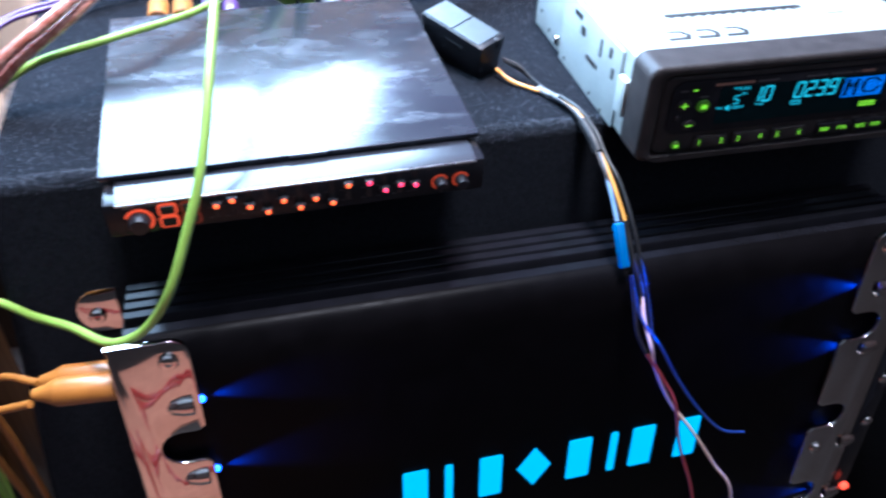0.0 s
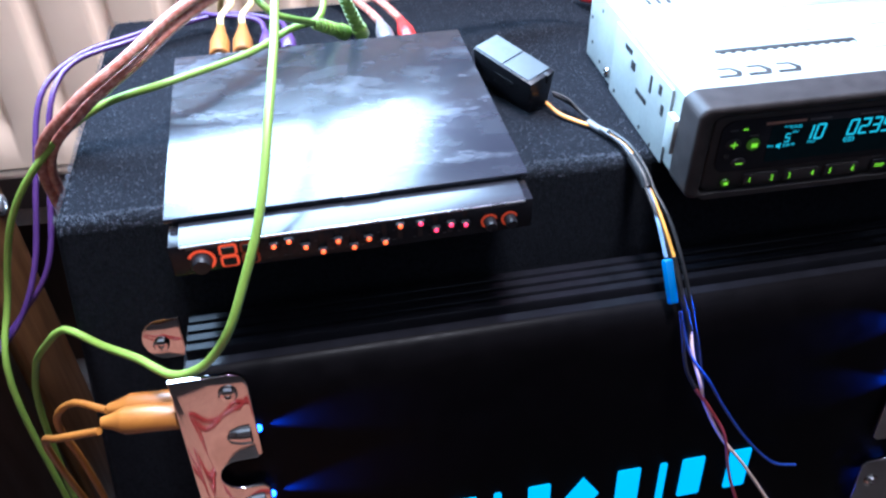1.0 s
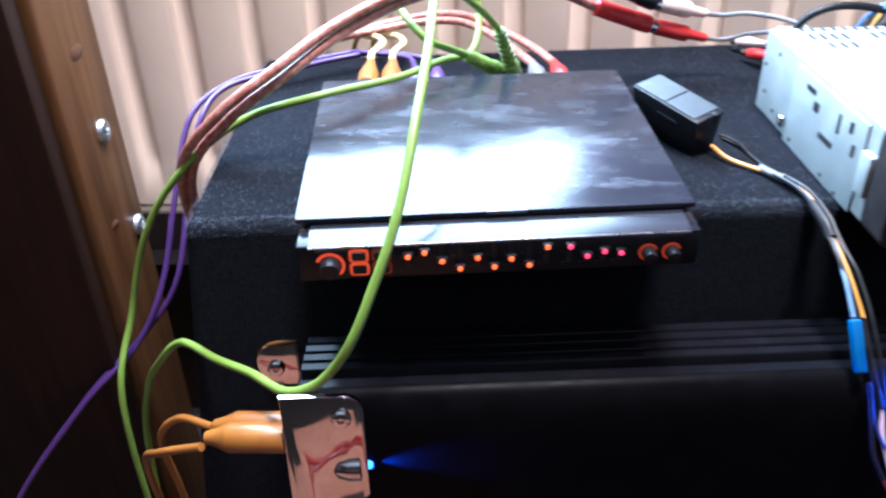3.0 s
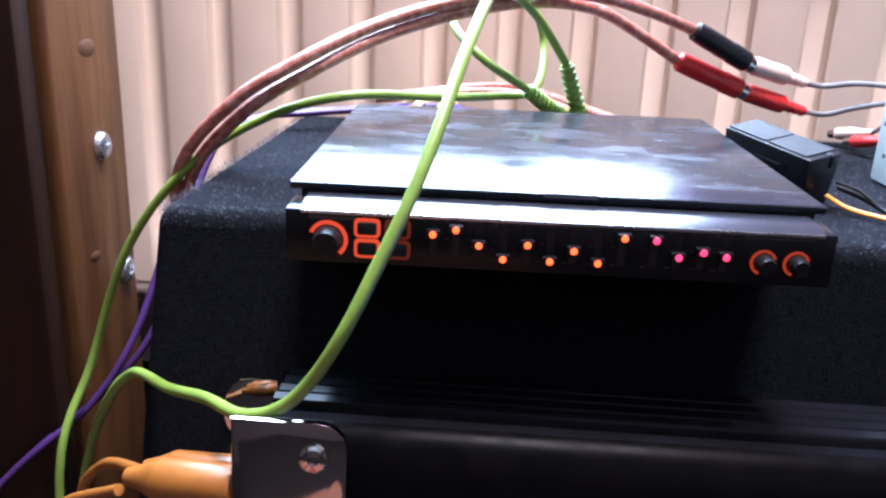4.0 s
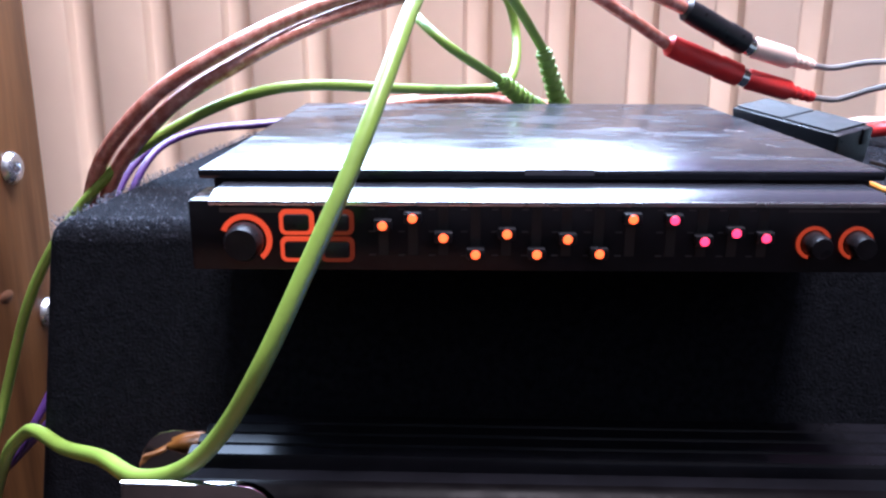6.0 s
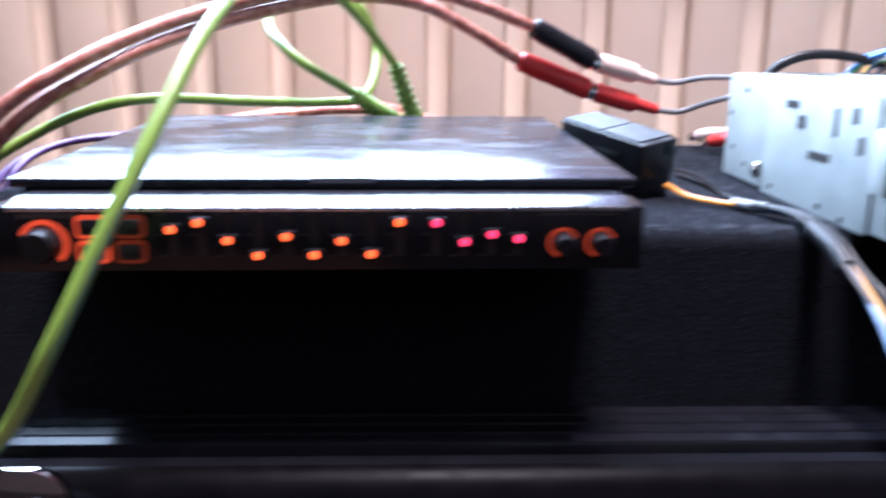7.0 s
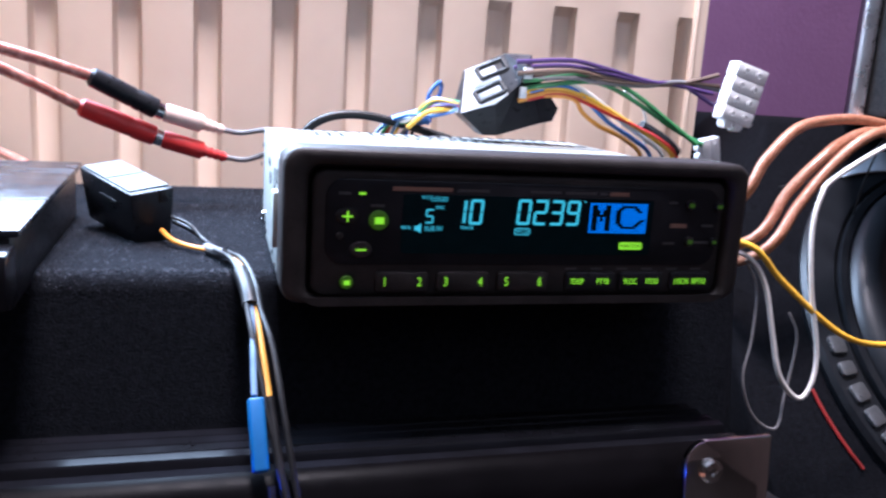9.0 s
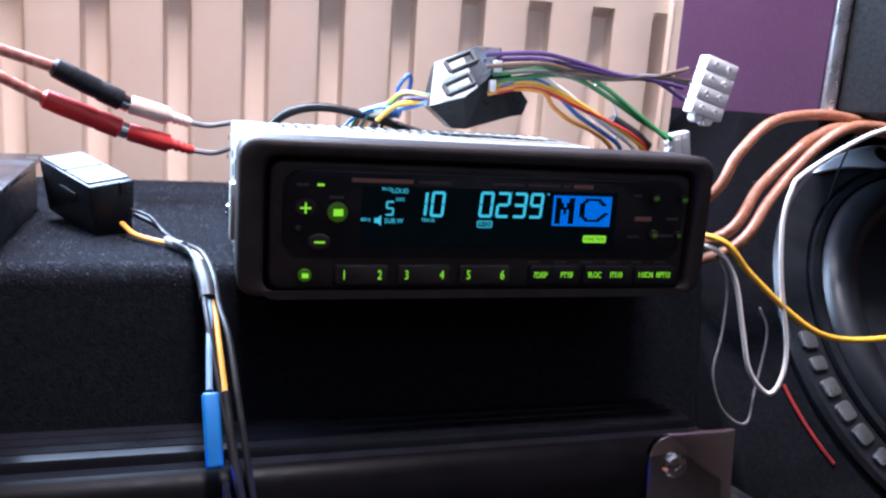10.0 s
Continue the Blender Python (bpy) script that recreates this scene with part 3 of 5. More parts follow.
        t.data.transform(MAMP @ Matrix.Translation((0.4455, -0.0885, z)))


amplifier()


def amp_leads():
    t = thing("yellow_signal_lead", "pair of amber yellow signal plugs in the amplifier", "audio cable", (-0.05, -0.02, 0.36))
    for (y, z), path in (((-0.021, 0.378), [(-0.0547, -0.0155, 0.3724), (-0.0790, 0.0023, 0.3615), (-0.0968, 0.0124, 0.3360), (-0.0986, 0.0228, 0.2841), (-0.1016, 0.0353, 0.1987)]),
                         ((-0.034, 0.383), [(-0.0554, -0.0317, 0.3756), (-0.0828, -0.0189, 0.3587), (-0.1039, 0.0045, 0.3290), (-0.1123, 0.0225, 0.2745), (-0.1163, 0.0451, 0.1787)])):
        rca_plug("plug", t, (-0.0135, y, z), (-0.053, y + 0.004, z - 0.003), 0.0071, YELLOW, straight=True)
        part("lead", tube(path, 0.0021, 10), YELLOW, t)


amp_leads()


# ---- equalizer ----
MEQ = pose(-0.0045, 0.0055, 0.4535, 1.5, 0, 3.1)


def equalizer():
    e = thing("graphic_equalizer", "black car graphic equalizer with scratched lid and amber lights", "equalizer", (0.09, 0.09, 0.455))
    w = 0.1787
    part("chassis", bx((0.003, 0.001, -0.0035), (w - 0.003, 0.161, 0.0215), 0.001), BLACK, e, m=MEQ)
    lid = part("lid", bx((-0.0005, -0.0005, 0.0212), (w, 0.162, 0.0240), 0.0008), LID, e, "scuffed glossy black lid", MEQ)
    rnd = random.Random(11)
    for _ in range(46):
        x, y = rnd.uniform(0.01, w - 0.01), rnd.uniform(0.008, 0.155)
        l, q = rnd.uniform(0.001, 0.008), rnd.uniform(-1.2, 1.2)
        c = [(x + l * k / 2 * math.cos(q) + rnd.gauss(0, 0.0004), y + l * k / 2 * math.sin(q) + rnd.gauss(0, 0.0004), 0.02403) for k in range(3)]
        part("scratch", tube(c, rnd.uniform(0.00005, 0.00011), 4, 3), SCUFF, lid, m=MEQ)
    part("worn_edge", bx((0.085, -0.0007, 0.0226), (0.103, 0.0001, 0.0241)), SCUFF, lid, m=MEQ, smooth=False)
    # front panel, standing proud of the lid under a bevelled strip
    f = part("front_panel", bx((0.0012, -0.0155, 0.0010), (w - 0.0015, 0.001, 0.0190), 0.0008), GLOSS, e, "gloss black control panel", MEQ)
    strip = bmesh.new()
    prof = [(0.0015, 0.0205), (-0.0105, 0.0205), (-0.0158, 0.0192), (-0.0160, 0.0178), (0.0015, 0.0178)]
    a, b = [strip.verts.new((0.0065, y, z)) for y, z in prof], [strip.verts.new((w - 0.006, y, z)) for y, z in prof]
    for k in range(5):
        strip.faces.new((a[k], b[k], b[(k + 1) % 5], a[(k + 1) % 5]))
    strip.faces.new(a)
    strip.faces.new(b)
    part("bevelled_strip", strip, STRIP, e, "brushed dark metal strip", MEQ)
    part("strip_edge", bx((0.0065, -0.0163, 0.0179), (w - 0.006, -0.0158, 0.0191), 0.0002), SILVER, e, "thin silver edge along the strip", MEQ)
    fy = -0.0156
    zs = (0.0134, 0.0153, 0.0104, 0.0062, 0.0114, 0.0063, 0.0102, 0.0065, 0.0153, 0.0151, 0.0098, 0.0119, 0.0107)
    us = (0.0492, 0.0565, 0.0640, 0.0719, 0.0795, 0.0869, 0.0943, 0.1022, 0.1099, 0.1199, 0.1275, 0.1350, 0.1423)
    for k, (u, z) in enumerate(zip(us, zs)):
        slot = part("slider_slot", bx((u - 0.0012, fy - 0.0001, 0.0052), (u + 0.0012, fy + 0.0008, 0.0172)), DARK, f, m=MEQ, smooth=False)
        cap = part("slider_cap", bx((u - 0.0022, fy - 0.0028, z - 0.0014), (u + 0.0022, fy - 0.0002, z + 0.0014), 0.0004), BLACK, f, "black slider cap", MEQ)
        part("led", lathe([(0.00115, 0), (0.0010, 0.0005), (0.00001, 0.0008)], 14, m=MEQ @ aim((u, fy - 0.0028, z), (u, -1, z))), ORANGE_LED if k < 9 else RED_LED, cap, "glowing slider light")
        for q in (0.0052, 0.0112, 0.0168):
            bar("tick", u - 0.0036, q, u - 0.0020, q + 0.0003, fy, LEGEND, f, MEQ)
    for (u, z, r, a0, a1) in ((0.0152, 0.0092, 0.0065, -50, 165), (0.1548, 0.0090, 0.0042, 20, 255), (0.1652, 0.0090, 0.0042, 20, 255)):
        k = part("knob", lathe([(r * 0.72, 0), (r * 0.72, 0.004), (r * 0.6, 0.006), (0.00001, 0.006)], 24, m=MEQ @ aim((u, fy, z), (u, -1, z))), BLACK, f, "round black knob")
        arc = bmesh.new()
        prev = None
        for q in range(a0, a1 + 1, 9):
            c, s = math.cos(radians(q)), math.sin(radians(q))
            cur = [arc.verts.new((u + rr * c, fy - d, z + rr * s)) for rr in (r * 0.8, r) for d in (0.0003, 0.0008)]
            if prev:
                for i, j in ((0, 1), (1, 3), (3, 2), (2, 0)):
                    arc.faces.new((prev[i], prev[j], cur[j], cur[i]))
            prev = cur
        part("light_ring", arc, AMBER_LIT if u < 0.1 else AMBER_MID, k, "glowing amber ring", MEQ)
    for i, (u0, z0) in enumerate(((0.0237, 0.0105), (0.0335, 0.0105), (0.0237, 0.0036), (0.0335, 0.0036))):
        o, q = rounded(u0, z0, u0 + 0.0085, z0 + 0.0064, 0.0016), rounded(u0 + 0.0011, z0 + 0.0011, u0 + 0.0074, z0 + 0.0053, 0.0009)
        bt = part("button", prism(q, fy - 0.0016, fy - 0.0001, 0.0003), BLACK, f, "square black button", MEQ)
        part("light_frame", ring_frame(o, q, fy - 0.0007, fy - 0.0001), AMBER_LIT if i in (0, 2) else AMBER_DIM, bt, "glowing amber outline", MEQ)
    bar("brand_bar", 0.009, 0.0160, 0.024, 0.0172, fy, LEGEND, f, MEQ)
    bar("legend_bar", 0.148, 0.0166, 0.170, 0.0172, fy, LEGEND, f, MEQ)
    for u, m in ((0.024, CHROME), (0.038, CHROME), (0.052, CHROME), (0.066, CHROME), (0.084, CHROME), (0.101, CHROME), (0.122, CHROME), (0.137, CHROME)):
        part("socket", lathe([(0.0042, 0), (0.0042, 0.007)], 16, m=MEQ @ aim((u, 0.1612, 0.013), (u, 0.2, 0.013))), m, e, "metal output socket")


equalizer()


def lead(name, label, base):
    return thing(name, label, "audio cable", base, "audio cables round the equalizer")


def green_lead():
    g = lead("green_signal_lead", "lime green twin signal lead looped over the equalizer", (-0.165, 0.1, 0.0))
    front = [(0.0933, 0.1857, 0.5055), (0.0787, 0.1628, 0.5265), (0.0673, 0.1484, 0.5379), (0.0581, 0.1103, 0.5468), (0.0552, 0.0567, 0.5359), (0.0506, 0.0192, 0.5193),
             (0.0456, -0.0051, 0.4993), (0.0398, -0.0189, 0.4815), (0.0319, -0.0279, 0.4627), (0.0222, -0.0350, 0.4413), (0.0110, -0.0335, 0.4225), (0.0000, -0.0310, 0.4110), (-0.0140, -0.0262, 0.4050),
             (-0.0340, -0.0060, 0.3985), (-0.0584, 0.0175, 0.3880), (-0.0770, 0.0345, 0.3840), (-0.0880, 0.0440, 0.3780), (-0.1012, 0.0513, 0.3632), (-0.1275, 0.0752, 0.3194), (-0.1445, 0.0858, 0.2587), (-0.1577, 0.0944, 0.1185), (-0.1592, 0.0924, 0.0030)]
    part("lead", tube(front, 0.0022, 12), GREEN, g)
    rear = [(0.0735, 0.1785, 0.4920), (0.0483, 0.1613, 0.5094), (0.0316, 0.1893, 0.5270), (0.0490, 0.2106, 0.5382), (0.0722, 0.2125, 0.5342), (0.0815, 0.2194, 0.5132), (0.0783, 0.1943, 0.4907),
            (0.0579, 0.1831, 0.4871), (0.0321, 0.1471, 0.4896), (-0.0101, 0.1148, 0.4918), (-0.0528, 0.1197, 0.4772), (-0.0894, 0.1164, 0.4514), (-0.1230, 0.1186, 0.4076), (-0.1468, 0.1172, 0.3439), (-0.1580, 0.0941, 0.2870), (-0.1619, 0.0947, 0.1385), (-0.1632, 0.0925, 0.0030)]
    part("lead", tube(rear, 0.0022, 12), GREEN, g)
    rca_plug("plug", g, (0.1040, 0.1923, 0.4744), (0.0933, 0.1857, 0.5055), 0.0052, GREEN, 7, label="ribbed lime green plug")
    rca_plug("plug", g, (0.0935, 0.1959, 0.4756), (0.0735, 0.1785, 0.4920), 0.0052, GREEN, 7, label="ribbed lime green plug")


def copper_leads():
    c = lead("copper_speaker_lead", "clear sheathed copper twin lead arching over the equalizer", (-0.11, 0.2, 0.0))
    arch = [(-0.1098, 0.1923, 0.0177), (-0.1067, 0.1676, 0.2614), (-0.1026, 0.1427, 0.3829), (-0.0942, 0.1199, 0.4476), (-0.0634, 0.1086, 0.4850), (-0.0303, 0.1164, 0.5071), (-0.0006, 0.1393, 0.5229), (0.0351, 0.1597, 0.5347), (0.0705, 0.1665, 0.5411), (0.1043, 0.1738, 0.5402), (0.1329, 0.1931, 0.5341), (0.1634, 0.2183, 0.5242)]
    part("lead", tube(arch, 0.0031, 12), COPPER, c)
    low = shifted(arch[:-4], 0.004, 0.0035, -0.005) + [(0.0747, 0.1706, 0.5362), (0.1054, 0.1831, 0.5337), (0.1299, 0.2040, 0.5227), (0.1572, 0.2227, 0.5072)]
    part("lead", tube(low, 0.0031, 12), COPPER, c)
    for a, b, m, lb in (((0.1967, 0.2285, 0.5076), (0.1634, 0.2183, 0.5242), BLACK, "black cable coupler"), ((0.1956, 0.2306, 0.4921), (0.1572, 0.2227, 0.5072), RED, "red cable coupler")):
        p = part("coupler", lathe([(0.0046, 0), (0.0058, 0.0008), (0.0060, 0.012), (0.0054, 0.0135), (0.0057, 0.015), (0.0057, 0.030), (0.0054, (Vector(a) - Vector(b)).length - 0.001), (0.0034, (Vector(a) - Vector(b)).length + 0.001)], 22, m=aim(a, b)), m, c, lb)
        part("ring_contact", lathe([(0.0047, 0), (0.0047, 0.004)], 18, m=aim(a, Vector(a) * 2 - Vector(b))), CHROME, p, "nickel ring contact")
    part("clear_tie", bx((0.0623, 0.1530, 0.5360), (0.0758, 0.1803, 0.5485), 0.003), NYLON, c, "clear plastic tie round the leads")
    s = lead("radio_output_lead", "white and red plugs on grey wires from the radio", (0.25, 0.235, 0.455))
    for a, b, m, path in (((0.2008, 0.2295, 0.5061), (0.2336, 0.2361, 0.4969), PINKWHITE, [(0.2336, 0.2361, 0.4969), (0.2442, 0.2358, 0.4959), (0.2597, 0.2268, 0.4991), (0.2805, 0.2081, 0.4987), (0.2932, 0.1833, 0.4942)]),
                          ((0.1996, 0.2315, 0.4906), (0.2354, 0.2348, 0.4809), RED, [(0.2354, 0.2348, 0.4809), (0.2471, 0.2331, 0.4803), (0.2615, 0.2261, 0.4861), (0.2783, 0.2077, 0.4917), (0.2992, 0.1831, 0.4891)])):
        rca_plug("plug", s, a, b, 0.0053, m, 4)
        part("wire", tube(path, 0.0015, 8), GREY_WIRE, s)
    r = lead("rear_copper_lead", "copper twin lead with grey and red plugs behind the equalizer", (0.1, 0.22, 0.455))
    for a, b, m in (((0.1207, 0.1923, 0.4683), (0.1178, 0.2240, 0.4701), GREY_WIRE), ((0.1354, 0.1925, 0.4682), (0.1324, 0.2243, 0.4700), RED)):
        rca_plug("plug", r, a, b, 0.0058, m)
    part("lead", tube([(0.1178, 0.2231, 0.4701), (0.1099, 0.2497, 0.4688), (0.0922, 0.2869, 0.4708), (0.0707, 0.3109, 0.4734), (0.0413, 0.3136, 0.4733), (0.0018, 0.3030, 0.4701), (-0.0275, 0.2947, 0.4668)], 0.0030, 12), COPPER, r)
    part("lead", tube([(0.1324, 0.2234, 0.4699), (0.1219, 0.2555, 0.4698), (0.0983, 0.2953, 0.4724), (0.0728, 0.3184, 0.4765), (0.0414, 0.3210, 0.4759), (0.0020, 0.3102, 0.4712), (-0.0273, 0.3018, 0.4669)], 0.0030, 12), COPPER, r)


def other_leads():
    p = lead("purple_signal_lead", "purple twin signal lead running off the box", (-0.12, 0.2, 0.0))
    for a, b, path in (
            ((0.0410, 0.1894, 0.4690), (0.0395, 0.2189, 0.4707),
             [(0.0395, 0.2180, 0.4707), (0.0329, 0.2362, 0.4722), (0.0028, 0.2561, 0.4690), (-0.0117, 0.2646, 0.4664), (-0.0526, 0.2413, 0.4651), (-0.0884, 0.2219, 0.4614), (-0.1106, 0.1951, 0.4469), (-0.1200, 0.1622, 0.4029), (-0.1305, 0.1363, 0.3541), (-0.1499, 0.1158, 0.3181), (-0.1911, 0.0940, 0.2795), (-0.2515, 0.0664, 0.1991), (-0.2919, 0.0242, 0.0779), (-0.3000, 0.0100, 0.0040)]),
            ((0.0551, 0.1897, 0.4689), (0.0536, 0.2199, 0.4707),
             [(0.0536, 0.2189, 0.4706), (0.0469, 0.2371, 0.4699), (0.0165, 0.2565, 0.4689), (-0.0119, 0.2564, 0.4662), (-0.0528, 0.2331, 0.4649), (-0.0887, 0.2136, 0.4613), (-0.1021, 0.1870, 0.4466), (-0.1112, 0.1623, 0.4028), (-0.1216, 0.1363, 0.3540), (-0.1495, 0.1241, 0.3185), (-0.1907, 0.1024, 0.2798), (-0.2513, 0.0753, 0.1991), (-0.2917, 0.0333, 0.0777), (-0.3000, 0.0190, 0.0040)]),
    ):
        rca_plug("plug", p, a, b, 0.0052, PURPLE)
        part("lead", tube(path, 0.0019, 10), PURPLE, p)
    y = lead("yellow_equalizer_lead", "two pale amber plugs at the back of the equalizer", (0.03, 0.2, 0.455))
    for a, b, path in (
            ((0.0101, 0.1886, 0.4693), (0.0090, 0.2291, 0.4713),
             [(0.0090, 0.2282, 0.4712), (0.0084, 0.2464, 0.4717), (0.0139, 0.2737, 0.4703), (0.0029, 0.3045, 0.4652), (-0.0158, 0.3235, 0.4456), (-0.0238, 0.3193, 0.3126), (-0.0223, 0.3214, 0.0040)]),
            ((0.0251, 0.1890, 0.4692), (0.0239, 0.2295, 0.4711),
             [(0.0238, 0.2286, 0.4711), (0.0232, 0.2468, 0.4715), (0.0288, 0.2748, 0.4702), (0.0176, 0.3058, 0.4652), (-0.0013, 0.3239, 0.4455), (-0.0094, 0.3192, 0.3126), (-0.0078, 0.3365, 0.0040)]),
    ):
        rca_plug("plug", y, a, b, 0.0066, YELLOW)
        part("lead", tube(path, 0.0024, 10), PALE_AMBER, y)


green_lead()
copper_leads()
other_leads()


# ---- head unit ----
def radio():
    r = thing("car_radio", "grey steel car radio with lit black faceplate", "car radio", (0.342, 0.09, 0.455))
    ch = part("chassis", bx((0.2555, 0.016, 0.4598), (0.4262, 0.178, 0.5065), 0.0012), STEEL, r, "galvanised steel chassis")
    zt = 0.5066
    # louvres and slots in the lid
    rows = [(0.1705, 0.1835, [0.272 + 0.0062 * k for k in range(26)]), (0.1540, 0.1650, [0.273 + 0.0062 * k for k in range(4)] + [0.308 + 0.0062 * k for k in range(10)]),
            (0.1380, 0.1480, [0.278 + 0.0062 * k for k in range(3)] + [0.322 + 0.0062 * k for k in range(9)] + [0.388 + 0.0062 * k for k in range(6)])]
    for y0, y1, xs in rows:
        for x in xs:
            if x < 0.424 and y1 < 0.178 or y1 > 0.178 and x < 0.424:
                part("vent_slot", prism([(0, 0), (0.0022, 0), (0.0022, 0.0003), (0, 0.0003)], 0, min(y1, 0.1765) - y0), DARK, ch, m=Matrix.Translation((x, y0, zt - 0.0001)), smooth=False)
    part("feed_slot", bx((0.290, 0.0655, zt - 0.0002), (0.384, 0.0690, zt + 0.0003)), DARK, ch, smooth=False)
    for k in range(15):
        part("slot_tooth", bx((0.292 + 0.0061 * k, 0.0640, zt - 0.0002), (0.2945 + 0.0061 * k, 0.0654, zt + 0.0003)), DARK, ch, smooth=False)
    for k in range(3):
        x = 0.280 + 0.0165 * k
        part("pressed_tab", prism([(x, 0.037), (x + 0.012, 0.037), (x + 0.014, 0.042), (x + 0.010, 0.0475), (x + 0.002, 0.0475), (x + 0.003, 0.046), (x + 0.009, 0.046), (x + 0.011, 0.042), (x + 0.010, 0.0395), (x, 0.0395)], 0.0, 0.0004),
             DARK, ch, m=Matrix(((1, 0, 0, 0), (0, 0, 1, 0), (0, 1, 0, zt - 0.0001), (0, 0, 0, 1))), smooth=False)
    for y, h in ((0.084, 0.0003), (0.118, 0.0003)):
        part("pressed_rib", bx((0.275, y, zt - 0.0004), (0.421, y + 0.002, zt + h), 0.0002), STEEL, ch)
    part("raised_tab", bx((0.372, 0.055, zt - 0.0004), (0.392, 0.10, zt + 0.0004), 0.0003), STEEL, ch)
    # left flank: folded plate with slots, holes and a screw
    xs = 0.2554
    part("side_plate", bx((xs - 0.0012, 0.035, 0.4590), (xs, 0.125, 0.5035), 0.0004), STEEL, ch, "steel side bracket")
    for y0, z0, y1, z1 in ((0.095, 0.4955, 0.106, 0.4985), (0.088, 0.4885, 0.094, 0.4935), (0.066, 0.4785, 0.082, 0.4815), (0.048, 0.4935, 0.0515, 0.499),
                          (0.0425, 0.484, 0.0455, 0.490), (0.062, 0.488, 0.0645, 0.498)):
        part("side_slot", bx((xs - 0.0016, y0, z0), (xs - 0.0011, y1, z1)), DARK, ch, smooth=False)
    for y, z in ((0.150, 0.500), (0.146, 0.468), (0.168, 0.489), (0.163, 0.474), (0.070, 0.4625), (0.115, 0.463), (0.052, 0.461)):
        part("side_hole", lathe([(0.0012, 0), (0.0012, 0.0004)], 12, m=aim((xs - 0.0013, y, z), (xs - 1, y, z))), DARK, ch, smooth=False)
    screw(ch, (xs - 0.0004, 0.131, 0.4675), (-1, 0, 0), 0.0036)
    part("bracket_lip", bx((xs - 0.0045, 0.020, 0.474), (xs - 0.0005, 0.030, 0.494), 0.0006), STEEL, ch, "folded steel lip")
    # trim ring and faceplate
    o, i = rounded(0.2525, 0.4592, 0.4285, 0.5120, 0.0065), rounded(0.2610, 0.4605, 0.4215, 0.5065, 0.0045)
    part("trim_ring", ring_frame(o, i, -0.0025, 0.0185, 0.0022), BEZEL, r, "dark charcoal trim ring")
    part("recess", prism(rounded(0.2600, 0.4600, 0.4225, 0.5075, 0.004), 0.0095, 0.0155), BLACK, r, "black recess behind the faceplate")
    fo, fi = rounded(0.2627, 0.4608, 0.4208, 0.5047, 0.0045), rounded(0.2672, 0.4722, 0.4180, 0.5020, 0.0065)
    f = part("faceplate", prism(fo, 0.0012, 0.0095, 0.0016, 3), BEZEL, r, "charcoal detachable faceplate")
    part("display_surround", prism(fi, 0.0002, 0.0013, 0.0006), GLOSS, f, "gloss black control area")
    y = 0.0001
    part("display_glass", prism(rounded(0.2935, 0.4765, 0.3895, 0.4972, 0.001), y - 0.0003, y + 0.0008), LCD, f, "dark teal display window")
    dy = y - 0.0003
    # segments of the large figures
    seg = {"0": "abcdef", "1": "bc", "2": "abged", "3": "abgcd", "9": "abcdfg", "5": "afgcd"}

    def figure(ch_, x0, z0, w, h, mat):
        t, g = h * 0.105, h * 0.02
        where = {"a": (g + t * 0.3, h - t, w - g - t * 0.3, h), "d": (g + t * 0.3, 0, w - g - t * 0.3, t), "g": (g + t * 0.5, h / 2 - t / 2, w - g - t * 0.5, h / 2 + t / 2),
                 "f": (0, h / 2 + g, t, h - t * 0.6), "b": (w - t, h / 2 + g, w, h - t * 0.6), "e": (0, t * 0.6, t, h / 2 - g), "c": (w - t, t * 0.6, w, h / 2 - g)}
        bm = bmesh.new()
        for s in seg[ch_]:
            a, b, c, d = where[s]
            box(bm, (x0 + a, dy - 0.0002, z0 + b), (x0 + c, dy, z0 + d))
            for v in bm.verts[-8:]:
                v.co.x += 0.06 * (v.co.z - z0)
        part("figure", bm, mat, f, "glowing cyan figure", smooth=False)
    figure("1", 0.3125, 0.4870, 0.0036, 0.0090, CYAN_LIT)
    figure("0", 0.3174, 0.4870, 0.0049, 0.0090, CYAN_LIT)
    for k, c in enumerate("0239"):
        figure(c, 0.3352 + 0.00635 * k, 0.4872, 0.0051, 0.0092, CYAN_LIT)
    figure("5", 0.3016, 0.4872, 0.0029, 0.0050, CYAN_LIT)
    words("minute_mark", "'", 0.3473, dy, 0.4955, 0.0026, CYAN_LIT, f)
    words("second_mark", '"', 0.3615, dy, 0.4952, 0.0030, CYAN_LIT, f)
    for text, x, z, s in (("LOUD", 0.3065, 0.4957, 0.0023), ("DISC", 0.3068, 0.4928, 0.0016), ("TRACK", 0.3170, 0.4858, 0.0017), ("SUB.W", 0.3048, 0.4853, 0.0024), ("M-CD", 0.3020, 0.4962, 0.0016), ("80Hz", 0.2950, 0.4856, 0.0017)):
        words("caption", text, x, dy, z, s, CYAN_LIT, f, narrow=0.92)
    part("speaker_symbol", prism([(0.2980, 0.4846), (0.2990, 0.4846), (0.3003, 0.4836), (0.3003, 0.4872), (0.2990, 0.4862), (0.2980, 0.4862)], dy - 0.0002, dy), CYAN_LIT, f, smooth=False)
    part("source_outline", ring_frame(rounded(0.3350, 0.4835, 0.3407, 0.4860, 0.0005, 2), rounded(0.3353, 0.4838, 0.3404, 0.4857, 0.0003, 2), dy - 0.0002, dy), CYAN_LIT, f, smooth=False)
    words("caption", "M-CD", 0.33785, dy, 0.48475, 0.0018, CYAN_LIT, f, narrow=0.95)
